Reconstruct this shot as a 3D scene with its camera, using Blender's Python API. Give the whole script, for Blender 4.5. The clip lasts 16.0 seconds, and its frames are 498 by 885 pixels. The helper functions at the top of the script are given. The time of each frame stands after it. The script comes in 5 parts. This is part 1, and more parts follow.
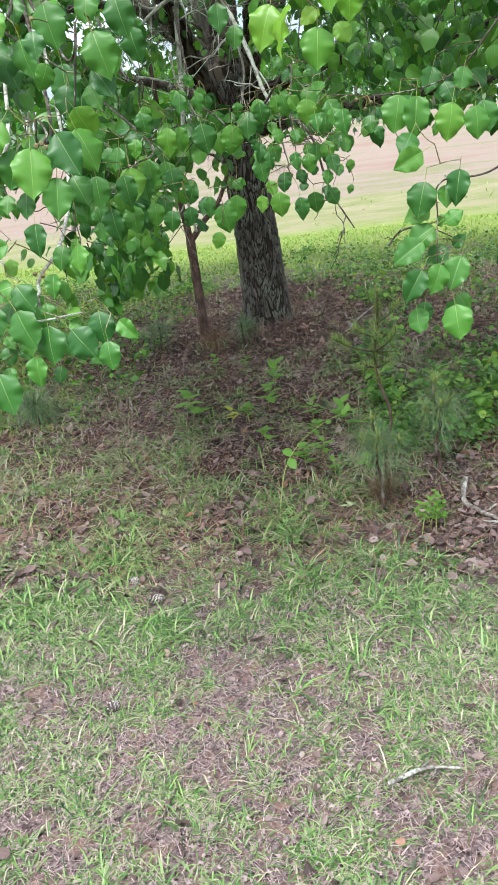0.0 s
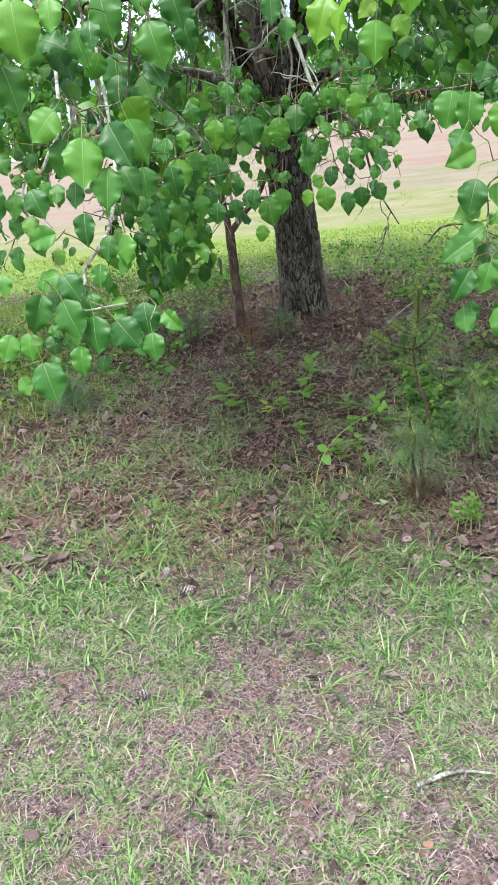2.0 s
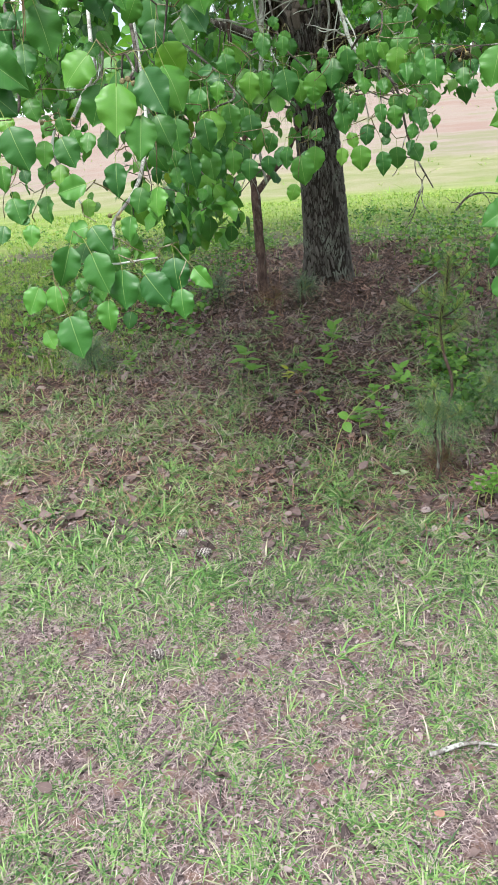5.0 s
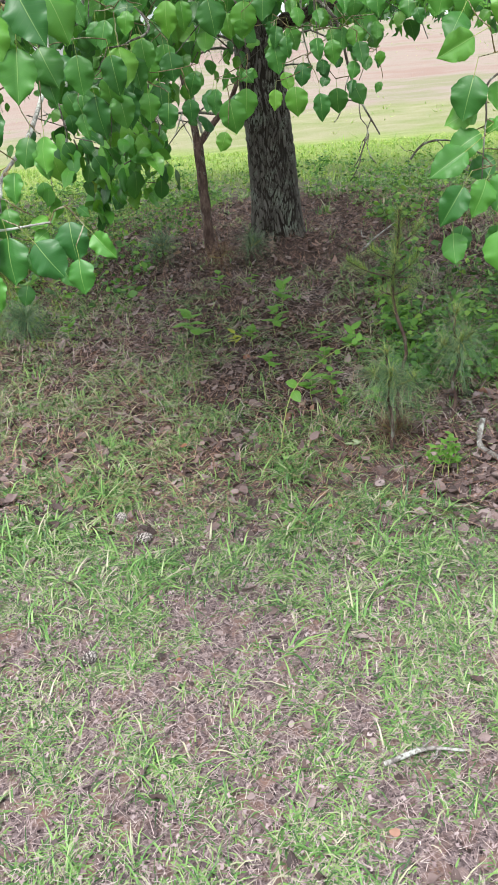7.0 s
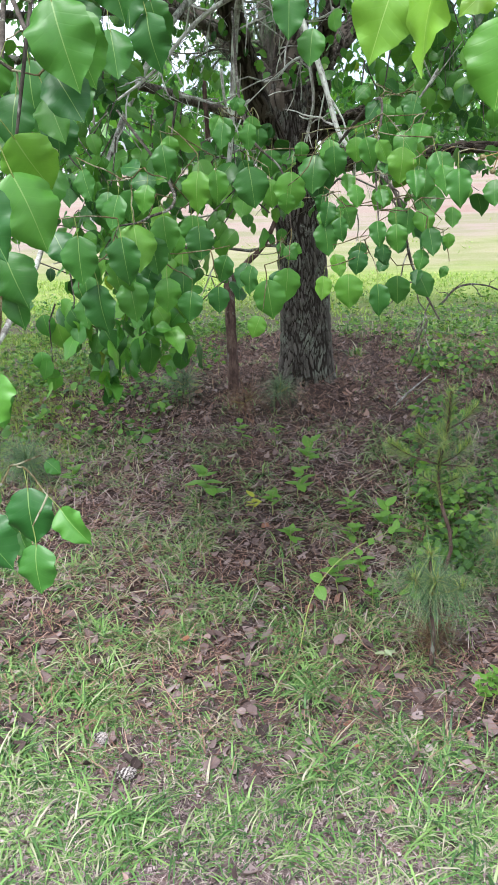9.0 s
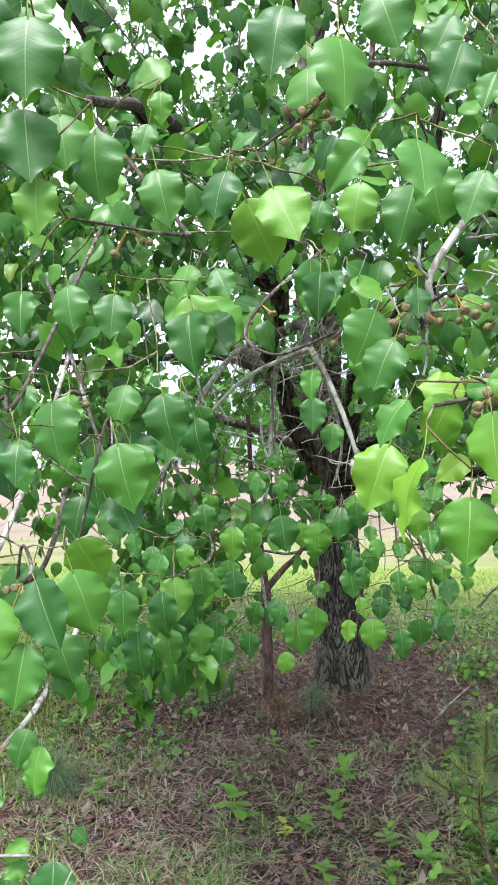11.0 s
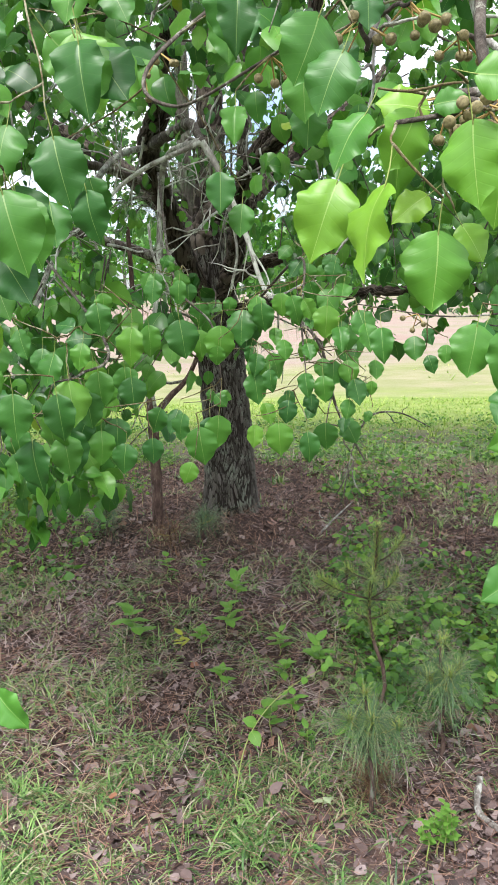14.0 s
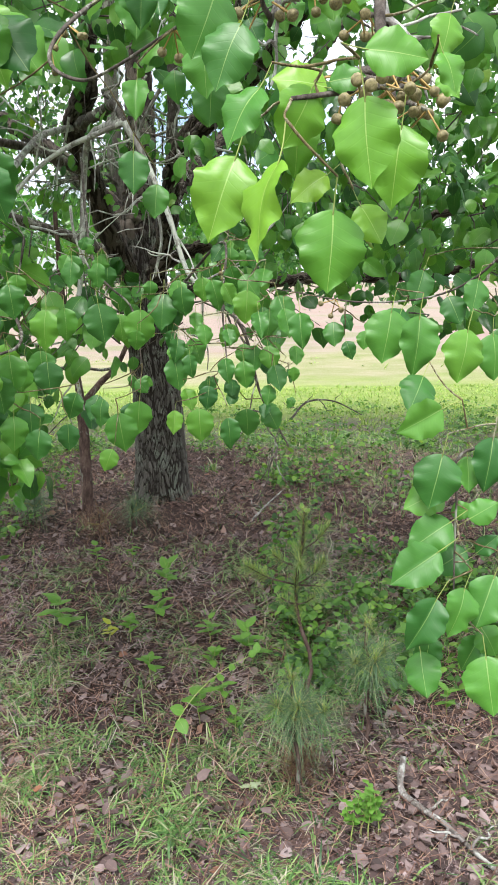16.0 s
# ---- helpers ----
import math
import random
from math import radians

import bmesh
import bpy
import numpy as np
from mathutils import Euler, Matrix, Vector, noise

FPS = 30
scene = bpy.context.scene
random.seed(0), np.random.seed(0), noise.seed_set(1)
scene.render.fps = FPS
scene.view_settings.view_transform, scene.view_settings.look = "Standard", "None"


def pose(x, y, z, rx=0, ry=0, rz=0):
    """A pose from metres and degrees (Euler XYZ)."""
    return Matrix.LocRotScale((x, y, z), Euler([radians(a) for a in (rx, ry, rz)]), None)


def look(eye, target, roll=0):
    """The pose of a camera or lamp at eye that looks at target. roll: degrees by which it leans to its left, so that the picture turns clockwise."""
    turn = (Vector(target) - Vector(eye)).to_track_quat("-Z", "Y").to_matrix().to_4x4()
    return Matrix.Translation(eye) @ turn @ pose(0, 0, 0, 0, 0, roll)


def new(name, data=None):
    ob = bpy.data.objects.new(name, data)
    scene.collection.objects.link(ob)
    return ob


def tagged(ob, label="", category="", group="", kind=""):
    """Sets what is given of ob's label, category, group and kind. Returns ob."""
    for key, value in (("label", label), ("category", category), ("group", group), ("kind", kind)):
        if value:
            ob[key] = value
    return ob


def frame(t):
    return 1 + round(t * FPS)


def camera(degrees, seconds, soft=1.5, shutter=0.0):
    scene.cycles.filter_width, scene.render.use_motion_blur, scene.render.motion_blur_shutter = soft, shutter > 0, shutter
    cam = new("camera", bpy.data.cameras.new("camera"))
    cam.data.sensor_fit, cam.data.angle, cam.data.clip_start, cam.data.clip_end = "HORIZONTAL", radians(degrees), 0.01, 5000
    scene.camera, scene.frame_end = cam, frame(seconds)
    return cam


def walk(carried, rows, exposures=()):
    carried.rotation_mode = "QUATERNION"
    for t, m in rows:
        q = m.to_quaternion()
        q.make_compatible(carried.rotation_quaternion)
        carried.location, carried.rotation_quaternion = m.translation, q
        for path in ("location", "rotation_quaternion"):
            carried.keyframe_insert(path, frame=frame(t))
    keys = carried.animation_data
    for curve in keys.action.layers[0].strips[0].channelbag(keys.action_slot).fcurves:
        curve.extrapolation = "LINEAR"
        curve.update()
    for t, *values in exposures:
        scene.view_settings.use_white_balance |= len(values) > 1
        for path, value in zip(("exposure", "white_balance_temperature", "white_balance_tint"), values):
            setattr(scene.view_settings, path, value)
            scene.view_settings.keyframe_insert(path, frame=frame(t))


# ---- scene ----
cam = camera(34.8, 16.0, soft=0.95)
PATH = [
    (0, (0.37, -0.022, 1.412), (0.203, 1.861, 0.758), -7.3),
    (0.5, (0.358, -0.019, 1.415), (0.181, 1.863, 0.761), -7.0),
    (1, (0.359, -0.016, 1.416), (0.158, 1.863, 0.762), -6.8),
    (1.5, (0.358, -0.016, 1.414), (0.132, 1.86, 0.76), -6.8),
    (2, (0.348, -0.017, 1.416), (0.106, 1.855, 0.754), -6.2),
    (2.5, (0.344, -0.01, 1.412), (0.082, 1.855, 0.741), -5.4),
    (3, (0.341, -0.008, 1.415), (0.049, 1.85, 0.735), -5.0),
    (3.5, (0.344, -0.007, 1.413), (0.043, 1.846, 0.724), -4.7),
    (6, (0.308, 0.037, 1.384), (0.082, 1.859, 0.593), -4.6),
    (6.5, (0.316, 0.095, 1.375), (0.141, 1.91, 0.553), -5.3),
    (7, (0.368, 0.224, 1.377), (0.176, 2.026, 0.53), -5.3),
    (7.5, (0.436, 0.373, 1.374), (0.198, 2.161, 0.512), -2.5),
    (8, (0.425, 0.499, 1.388), (0.006, 2.257, 0.531), -4.2),
    (8.5, (0.357, 0.646, 1.434), (0.035, 2.442, 0.614), -2.8),
    (9, (0.319, 0.707, 1.484), (0.095, 2.604, 0.89), -1.7),
    (9.5, (0.316, 0.661, 1.558), (0.084, 2.628, 1.281), -1.6),
    (10, (0.34, 0.623, 1.585), (0.093, 2.603, 1.446), -1.2),
    (10.2, (0.344, 0.608, 1.6), (0.08, 2.589, 1.523), -0.9),
    (12.3, (0.362, 0.623, 1.613), (0.006, 2.581, 1.811), -1.1),
    (12.5, (0.362, 0.629, 1.604), (0.028, 2.595, 1.748), -1.2),
    (13, (0.317, 0.687, 1.575), (0.082, 2.671, 1.502), -1.8),
    (13.5, (0.282, 0.721, 1.54), (0.153, 2.699, 1.274), -1.8),
    (14, (0.293, 0.717, 1.533), (0.271, 2.695, 1.233), -1.4),
    (14.5, (0.314, 0.72, 1.527), (0.401, 2.693, 1.216), -0.8),
    (15, (0.324, 0.719, 1.536), (0.44, 2.69, 1.218), -0.9),
    (15.5, (0.325, 0.723, 1.528), (0.453, 2.694, 1.21), -0.9),
    (16, (0.326, 0.729, 1.526), (0.462, 2.696, 1.194), -0.8),
]
# light levels
SKY, SUN, EXPOSURE = 0.15, 3.3, 1.08
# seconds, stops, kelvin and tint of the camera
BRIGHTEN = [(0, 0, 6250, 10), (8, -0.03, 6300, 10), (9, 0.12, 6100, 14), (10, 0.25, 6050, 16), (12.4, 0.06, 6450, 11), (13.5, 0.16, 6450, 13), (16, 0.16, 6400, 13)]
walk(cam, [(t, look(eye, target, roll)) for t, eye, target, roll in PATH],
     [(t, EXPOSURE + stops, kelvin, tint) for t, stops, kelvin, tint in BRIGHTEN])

# ---- light ----
world = bpy.data.worlds.new("sky")
scene.world = world
world.use_nodes = True
wn = world.node_tree
sky = wn.nodes.new("ShaderNodeTexSky")
sky.sky_type = 'NISHITA'
sky.sun_disc = False
sky.sun_elevation = radians(59)
sky.sun_rotation = radians(200)
sky.air_density = 1.0
sky.dust_density = 4.0
sky.ozone_density = 1.0
wn.nodes["Background"].inputs[1].default_value = SKY
cloud = wn.nodes.new("ShaderNodeTexNoise")
cloud.inputs["Scale"].default_value, cloud.inputs["Detail"].default_value = 2.2, 6
wn.links.new(wn.nodes.new("ShaderNodeTexCoord").outputs["Generated"], cloud.inputs["Vector"])
cover = wn.nodes.new("ShaderNodeValToRGB")
cover.color_ramp.elements[0].position, cover.color_ramp.elements[1].position = 0.36, 0.56
wn.links.new(cloud.outputs["Fac"], cover.inputs[0])
veil = wn.nodes.new("ShaderNodeMix")
veil.data_type = 'RGBA'
veil.inputs[7].default_value = (7.0, 7.2, 7.5, 1)
wn.links.new(cover.outputs[0], veil.inputs[0])
wn.links.new(sky.outputs[0], veil.inputs[6])
wn.links.new(veil.outputs[2], wn.nodes["Background"].inputs[0])
sun = new("sun", bpy.data.lights.new("sun", 'SUN'))
sun.data.energy = SUN
sun.data.angle = radians(25)
sun.data.color = (1.0, 0.97, 0.93)
sun.matrix_world = look((-2.05, -5.65, 10.0), (0, 0, 0))


# ---- materials ----
def mat(name, rough=0.7, spec=0.4):
    m = bpy.data.materials.new(name)
    m.use_nodes = True
    b = m.node_tree.nodes["Principled BSDF"]
    b.inputs["Roughness"].default_value = rough
    b.inputs["Specular IOR Level"].default_value = spec
    return m, m.node_tree, b


def node(nt, kind, **vals):
    n = nt.nodes.new(kind)
    for k, v in vals.items():
        n.inputs[k.replace("_", " ")].default_value = v
    return n


def ramp(nt, fac, stops):
    r = nt.nodes.new("ShaderNodeValToRGB")
    el = r.color_ramp.elements
    while len(el) < len(stops):
        el.new(0.5)
    for e, (p, c) in zip(el, stops):
        e.position, e.color = p, (*c, 1)
    nt.links.new(fac, r.inputs[0])
    return r.outputs[0]


def mix(nt, fac, a, b, kind='MIX'):
    n = nt.nodes.new("ShaderNodeMix")
    n.data_type, n.blend_type = 'RGBA', kind
    for s, v in ((n.inputs[0], fac), (n.inputs[6], a), (n.inputs[7], b)):
        if hasattr(v, "node"):
            nt.links.new(v, s)
        elif isinstance(v, tuple):
            s.default_value = (*v, 1)
        else:
            s.default_value = v
    return n.outputs[2]


def noise_tex(nt, scale, detail=4, rough=0.6, vec=None):
    n = node(nt, "ShaderNodeTexNoise", Scale=scale, Detail=detail, Roughness=rough)
    if vec is None:
        vec = nt.nodes.new("ShaderNodeNewGeometry").outputs["Position"]
    nt.links.new(vec, n.inputs["Vector"])
    return n.outputs["Fac"]


def bump(nt, b, height, strength, dist):
    n = node(nt, "ShaderNodeBump", Strength=strength, Distance=dist)
    nt.links.new(height, n.inputs["Height"])
    nt.links.new(n.outputs[0], b.inputs["Normal"])


def math_node(nt, op, a, b=0.0, c=0.0):
    n = nt.nodes.new("ShaderNodeMath")
    n.operation = op
    for s, v in zip(n.inputs, (a, b, c)):
        if hasattr(v, "node"):
            nt.links.new(v, s)
        else:
            s.default_value = v
    return n.outputs[0]


def random_of(nt, pieces):
    if pieces:
        return nt.nodes.new("ShaderNodeObjectInfo").outputs["Random"]
    return nt.nodes.new("ShaderNodeNewGeometry").outputs["Random Per Island"]


def leaf_mat(name, stops, rib, pieces, rough=0.33, thin=0.35, veins=True, gloss=0.4):
    """Waxy leaf: colour by leaf, pale midrib and side veins, light through the blade."""
    m, nt, b = mat(name, rough, gloss)
    rnd = random_of(nt, pieces)
    col = ramp(nt, rnd, stops)
    col = mix(nt, math_node(nt, 'MULTIPLY', noise_tex(nt, 60, 3), 0.4), col, tuple(c * 0.6 for c in stops[0][1]))
    if veins:
        uv = nt.nodes.new("ShaderNodeUVMap").outputs[0]
        sep = nt.nodes.new("ShaderNodeSeparateXYZ")
        nt.links.new(uv, sep.inputs[0])
        off = math_node(nt, 'ABSOLUTE', math_node(nt, 'SUBTRACT', sep.outputs[0], 0.5))
        mid = math_node(nt, 'LESS_THAN', off, math_node(nt, 'MULTIPLY_ADD', sep.outputs[1], -0.009, 0.0115))
        bow = math_node(nt, 'MULTIPLY_ADD', math_node(nt, 'MULTIPLY', off, off), 3.0, math_node(nt, 'MULTIPLY', off, -4.6))
        side = math_node(nt, 'PINGPONG', math_node(nt, 'MULTIPLY_ADD', sep.outputs[1], 7.5, bow), 0.5)
        vein = ramp(nt, side, [(0.01, (1, 1, 1)), (0.09, (0, 0, 0))])
        fac = math_node(nt, 'MAXIMUM', math_node(nt, 'MULTIPLY', mid, 0.55), math_node(nt, 'MULTIPLY', vein, 0.03))
        col = mix(nt, fac, col, rib)
        bump(nt, b, math_node(nt, 'ADD', math_node(nt, 'MULTIPLY', vein, -0.35), math_node(nt, 'MULTIPLY', noise_tex(nt, 45, 2, 0.5), 2.2)), 0.16, 0.0012)
    nt.links.new(col, b.inputs["Base Color"])
    t = nt.nodes.new("ShaderNodeBsdfTranslucent")
    nt.links.new(mix(nt, 0.5, mix(nt, 1.0, col, (1.5, 1.35, 0.5), 'MULTIPLY'), col), t.inputs[0])
    s = nt.nodes.new("ShaderNodeMixShader")
    s.inputs[0].default_value = thin
    nt.links.new(b.outputs[0], s.inputs[1])
    nt.links.new(t.outputs[0], s.inputs[2])
    nt.links.new(s.outputs[0], nt.nodes["Material Output"].inputs[0])
    return m


GREEN = [(0.0, (0.018, 0.086, 0.017)), (0.35, (0.056, 0.205, 0.027)), (0.75, (0.100, 0.290, 0.033)), (0.95, (0.11, 0.29, 0.03)), (0.99, (0.12, 0.30, 0.03)), (1.0, (0.26, 0.36, 0.02))]
LIT_GREEN = [(0.0, (0.050, 0.190, 0.022)), (0.5, (0.088, 0.265, 0.026)), (0.9, (0.140, 0.340, 0.030)), (1.0, (0.20, 0.38, 0.028))]
M_LEAF = leaf_mat("pear_leaf", [(0.0, (0.026, 0.120, 0.023)), (0.5, (0.056, 0.200, 0.028)), (0.85, (0.088, 0.270, 0.032)), (1.0, (0.15, 0.35, 0.034))], (0.26, 0.40, 0.13), True, 0.45, 0.30, True, 0.45)
# pear leaf in a lighter yellow-green, backlight through one spray put into the colour
M_LITLEAF = leaf_mat("lit_leaf", LIT_GREEN, (0.32, 0.46, 0.14), True, 0.42, 0.32, True, 0.45)
M_FOLIAGE = leaf_mat("pear_foliage", GREEN, (0.18, 0.30, 0.08), False, 0.38, 0.36, True, 0.5)
M_WEED = leaf_mat("weed_leaf", [(0.0, (0.056, 0.168, 0.028)), (0.5, (0.123, 0.302, 0.045)), (1.0, (0.260, 0.440, 0.060))], (0.28, 0.42, 0.12), False, 0.5, 0.42)
M_COVER = leaf_mat("cover_leaf", [(0.0, (0.030, 0.085, 0.020)), (0.5, (0.095, 0.235, 0.040)), (0.9, (0.190, 0.380, 0.062)), (1.0, (0.30, 0.46, 0.08))], (0.28, 0.42, 0.12), False, 0.5, 0.40, False)
M_DEADLEAF = leaf_mat("fallen_leaf", [(0.0, (0.030, 0.019, 0.017)), (0.4, (0.095, 0.062, 0.056)), (0.75, (0.195, 0.140, 0.132)), (0.97, (0.360, 0.290, 0.280)), (1.0, (0.300, 0.130, 0.065))], (0.22, 0.16, 0.12), False, 0.7, 0.1)
M_CRUMB = leaf_mat("leaf_crumb", [(0.0, (0.036, 0.025, 0.025)), (0.5, (0.225, 0.160, 0.160)), (0.9, (0.350, 0.275, 0.272)), (1.0, (0.430, 0.350, 0.345))], (0.3, 0.25, 0.24), False, 0.8, 0.05, False)
M_PALELEAF = leaf_mat("pale_leaf", [(0.0, (0.28, 0.38, 0.20)), (1.0, (0.38, 0.44, 0.28))], (0.5, 0.5, 0.4), False, 0.6, 0.2)
M_GRASS = leaf_mat("grass", [(0.0, (0.030, 0.080, 0.028)), (0.35, (0.122, 0.268, 0.068)), (0.82, (0.300, 0.480, 0.150)), (0.89, (0.42, 0.43, 0.28)), (1.0, (0.550, 0.490, 0.400))], (0.1, 0.2, 0.1), False, 0.5, 0.26, False)
M_FARGRASS = leaf_mat("far_grass", [(0.0, (0.110, 0.210, 0.032)), (0.6, (0.220, 0.370, 0.060)), (1.0, (0.400, 0.470, 0.130))], (0.1, 0.2, 0.1), False, 0.6, 0.35, False)
M_STRAW = leaf_mat("dry_straw", [(0.0, (0.070, 0.049, 0.049)), (0.4, (0.320, 0.235, 0.228)), (0.85, (0.490, 0.392, 0.380)), (1.0, (0.620, 0.545, 0.505))], (0.1, 0.2, 0.1), False, 0.7, 0.1, False)
M_PINESTRAW = leaf_mat("pine_straw", [(0.0, (0.092, 0.046, 0.032)), (0.5, (0.250, 0.135, 0.098)), (0.85, (0.380, 0.240, 0.170)), (1.0, (0.483, 0.345, 0.253))], (0.1, 0.2, 0.1), False, 0.7, 0.1, False)
M_NEEDLE = leaf_mat("pine_needle", [(0.0, (0.042, 0.096, 0.046)), (0.5, (0.090, 0.180, 0.078)), (0.85, (0.180, 0.288, 0.120)), (1.0, (0.360, 0.384, 0.192))], (0.1, 0.2, 0.1), False, 0.5, 0.2, False)
M_TIP = leaf_mat("pine_shoot", [(0.0, (0.22, 0.24, 0.07)), (1.0, (0.40, 0.30, 0.12))], (0.1, 0.2, 0.1), False, 0.6, 0.2, False)


def bark_mat(name, dark, mid, pale, lichen, scale, lichen_amount, rough=0.9, cracks=0.0):
    m, nt, b = mat(name, rough, 0.2)
    mp = nt.nodes.new("ShaderNodeMapping")
    mp.inputs["Scale"].default_value = (1, 1, 0.3)
    nt.links.new(nt.nodes.new("ShaderNodeNewGeometry").outputs["Position"], mp.inputs[0])
    n1 = noise_tex(nt, scale, 6, 0.7, mp.outputs[0])
    cell = node(nt, "ShaderNodeTexVoronoi", Scale=scale * 1.1)
    cell.feature = 'DISTANCE_TO_EDGE'
    nt.links.new(mp.outputs[0], cell.inputs["Vector"])
    crack = ramp(nt, cell.outputs["Distance"], [(0.0, (0, 0, 0)), (0.22, (1, 1, 1))])
    col = ramp(nt, n1, [(0.35, dark), (0.52, mid), (0.7, pale)])
    n2 = noise_tex(nt, scale * 0.2, 4, 0.65)
    n3 = noise_tex(nt, scale * 1.6, 4, 0.7, mp.outputs[0])
    spot = ramp(nt, math_node(nt, 'MULTIPLY', n2, math_node(nt, 'ADD', n3, 0.45)), [(0.50 - lichen_amount, (0, 0, 0)), (0.58 - lichen_amount, (1, 1, 1))])
    col = mix(nt, math_node(nt, 'MULTIPLY', spot, 0.85), col, lichen)
    nt.links.new(mix(nt, math_node(nt, 'MULTIPLY', math_node(nt, 'SUBTRACT', 1.0, crack), cracks), col, mix(nt, 1.0, col, (0.4, 0.37, 0.35), 'MULTIPLY')), b.inputs["Base Color"])
    bump(nt, b, math_node(nt, 'ADD', math_node(nt, 'MULTIPLY', n1, 0.7), math_node(nt, 'MULTIPLY', crack, cracks)), 1.0, 0.012)
    return m


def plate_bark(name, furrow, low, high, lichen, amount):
    """Furrowed bark: furrows painted darker for their shade and darker inner bark, weathered plates with lichen; U
    holds the plate's height, V its chance.
    """
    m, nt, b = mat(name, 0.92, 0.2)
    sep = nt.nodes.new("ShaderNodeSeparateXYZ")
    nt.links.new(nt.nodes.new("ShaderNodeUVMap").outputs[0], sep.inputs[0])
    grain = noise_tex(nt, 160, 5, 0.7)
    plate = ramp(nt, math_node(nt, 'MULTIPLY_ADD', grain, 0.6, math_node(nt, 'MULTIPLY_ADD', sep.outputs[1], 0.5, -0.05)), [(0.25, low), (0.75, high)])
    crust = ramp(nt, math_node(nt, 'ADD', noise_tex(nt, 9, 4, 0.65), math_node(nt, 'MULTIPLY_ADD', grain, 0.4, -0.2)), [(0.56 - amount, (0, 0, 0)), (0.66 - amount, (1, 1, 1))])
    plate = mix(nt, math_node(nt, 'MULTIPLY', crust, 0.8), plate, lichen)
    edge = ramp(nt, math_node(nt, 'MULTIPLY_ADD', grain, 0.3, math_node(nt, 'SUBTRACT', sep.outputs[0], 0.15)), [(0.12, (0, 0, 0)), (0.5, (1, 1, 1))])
    # dark between plates by U, so the furrows' shade is in the colour
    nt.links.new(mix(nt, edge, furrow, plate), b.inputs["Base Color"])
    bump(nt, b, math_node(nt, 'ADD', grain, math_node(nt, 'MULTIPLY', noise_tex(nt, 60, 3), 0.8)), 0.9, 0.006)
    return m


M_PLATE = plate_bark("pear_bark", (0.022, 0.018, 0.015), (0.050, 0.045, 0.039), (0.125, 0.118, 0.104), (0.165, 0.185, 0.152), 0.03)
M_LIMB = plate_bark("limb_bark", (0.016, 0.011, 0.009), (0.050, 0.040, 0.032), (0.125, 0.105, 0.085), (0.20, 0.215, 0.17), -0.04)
M_TWIG = bark_mat("twig_bark", (0.035, 0.029, 0.024), (0.085, 0.073, 0.062), (0.15, 0.135, 0.115), (0.30, 0.31, 0.26), 70, -0.03)
M_SHOOT = bark_mat("leafy_shoot", (0.055, 0.045, 0.025), (0.13, 0.105, 0.05), (0.22, 0.19, 0.09), (0.30, 0.30, 0.20), 90, 0.02)
M_LICHEN = bark_mat("lichen_bark", (0.12, 0.11, 0.095), (0.26, 0.25, 0.23), (0.40, 0.39, 0.365), (0.50, 0.53, 0.47), 70, 0.07)
M_STICK = bark_mat("weathered_stick", (0.07, 0.062, 0.054), (0.17, 0.155, 0.14), (0.28, 0.265, 0.25), (0.40, 0.42, 0.38), 60, 0.04)
M_SAPBARK = bark_mat("sapling_bark", (0.035, 0.022, 0.018), (0.085, 0.055, 0.045), (0.15, 0.11, 0.09), (0.2, 0.2, 0.17), 50, -0.06)
M_PINEBARK = bark_mat("pine_bark", (0.05, 0.042, 0.035), (0.11, 0.10, 0.085), (0.18, 0.17, 0.14), (0.22, 0.24, 0.19), 40, 0.0)
M_PETIOLE, _, b_ = mat("petiole", 0.55)
b_.inputs["Base Color"].default_value = (0.24, 0.30, 0.08, 1)
M_STALK, _, b_ = mat("fruit_stalk", 0.6)
b_.inputs["Base Color"].default_value = (0.30, 0.20, 0.06, 1)


def fruit_mat():
    m, nt, b = mat("russet_fruit", 0.6)
    n = noise_tex(nt, 400, 3)
    nt.links.new(ramp(nt, n, [(0.35, (0.10, 0.085, 0.035)), (0.65, (0.22, 0.19, 0.09))]), b.inputs["Base Color"])
    return m


M_FRUIT = fruit_mat()


def cone_mat(name, stops):
    m, nt, b = mat(name, 0.8)
    nt.links.new(ramp(nt, noise_tex(nt, 150, 3), stops), b.inputs["Base Color"])
    return m


M_CONE = cone_mat("cone_scale", [(0.35, (0.014, 0.011, 0.010)), (0.65, (0.06, 0.048, 0.042))])
M_CONETIP = cone_mat("cone_tip", [(0.3, (0.16, 0.14, 0.13)), (0.62, (0.42, 0.39, 0.36))])


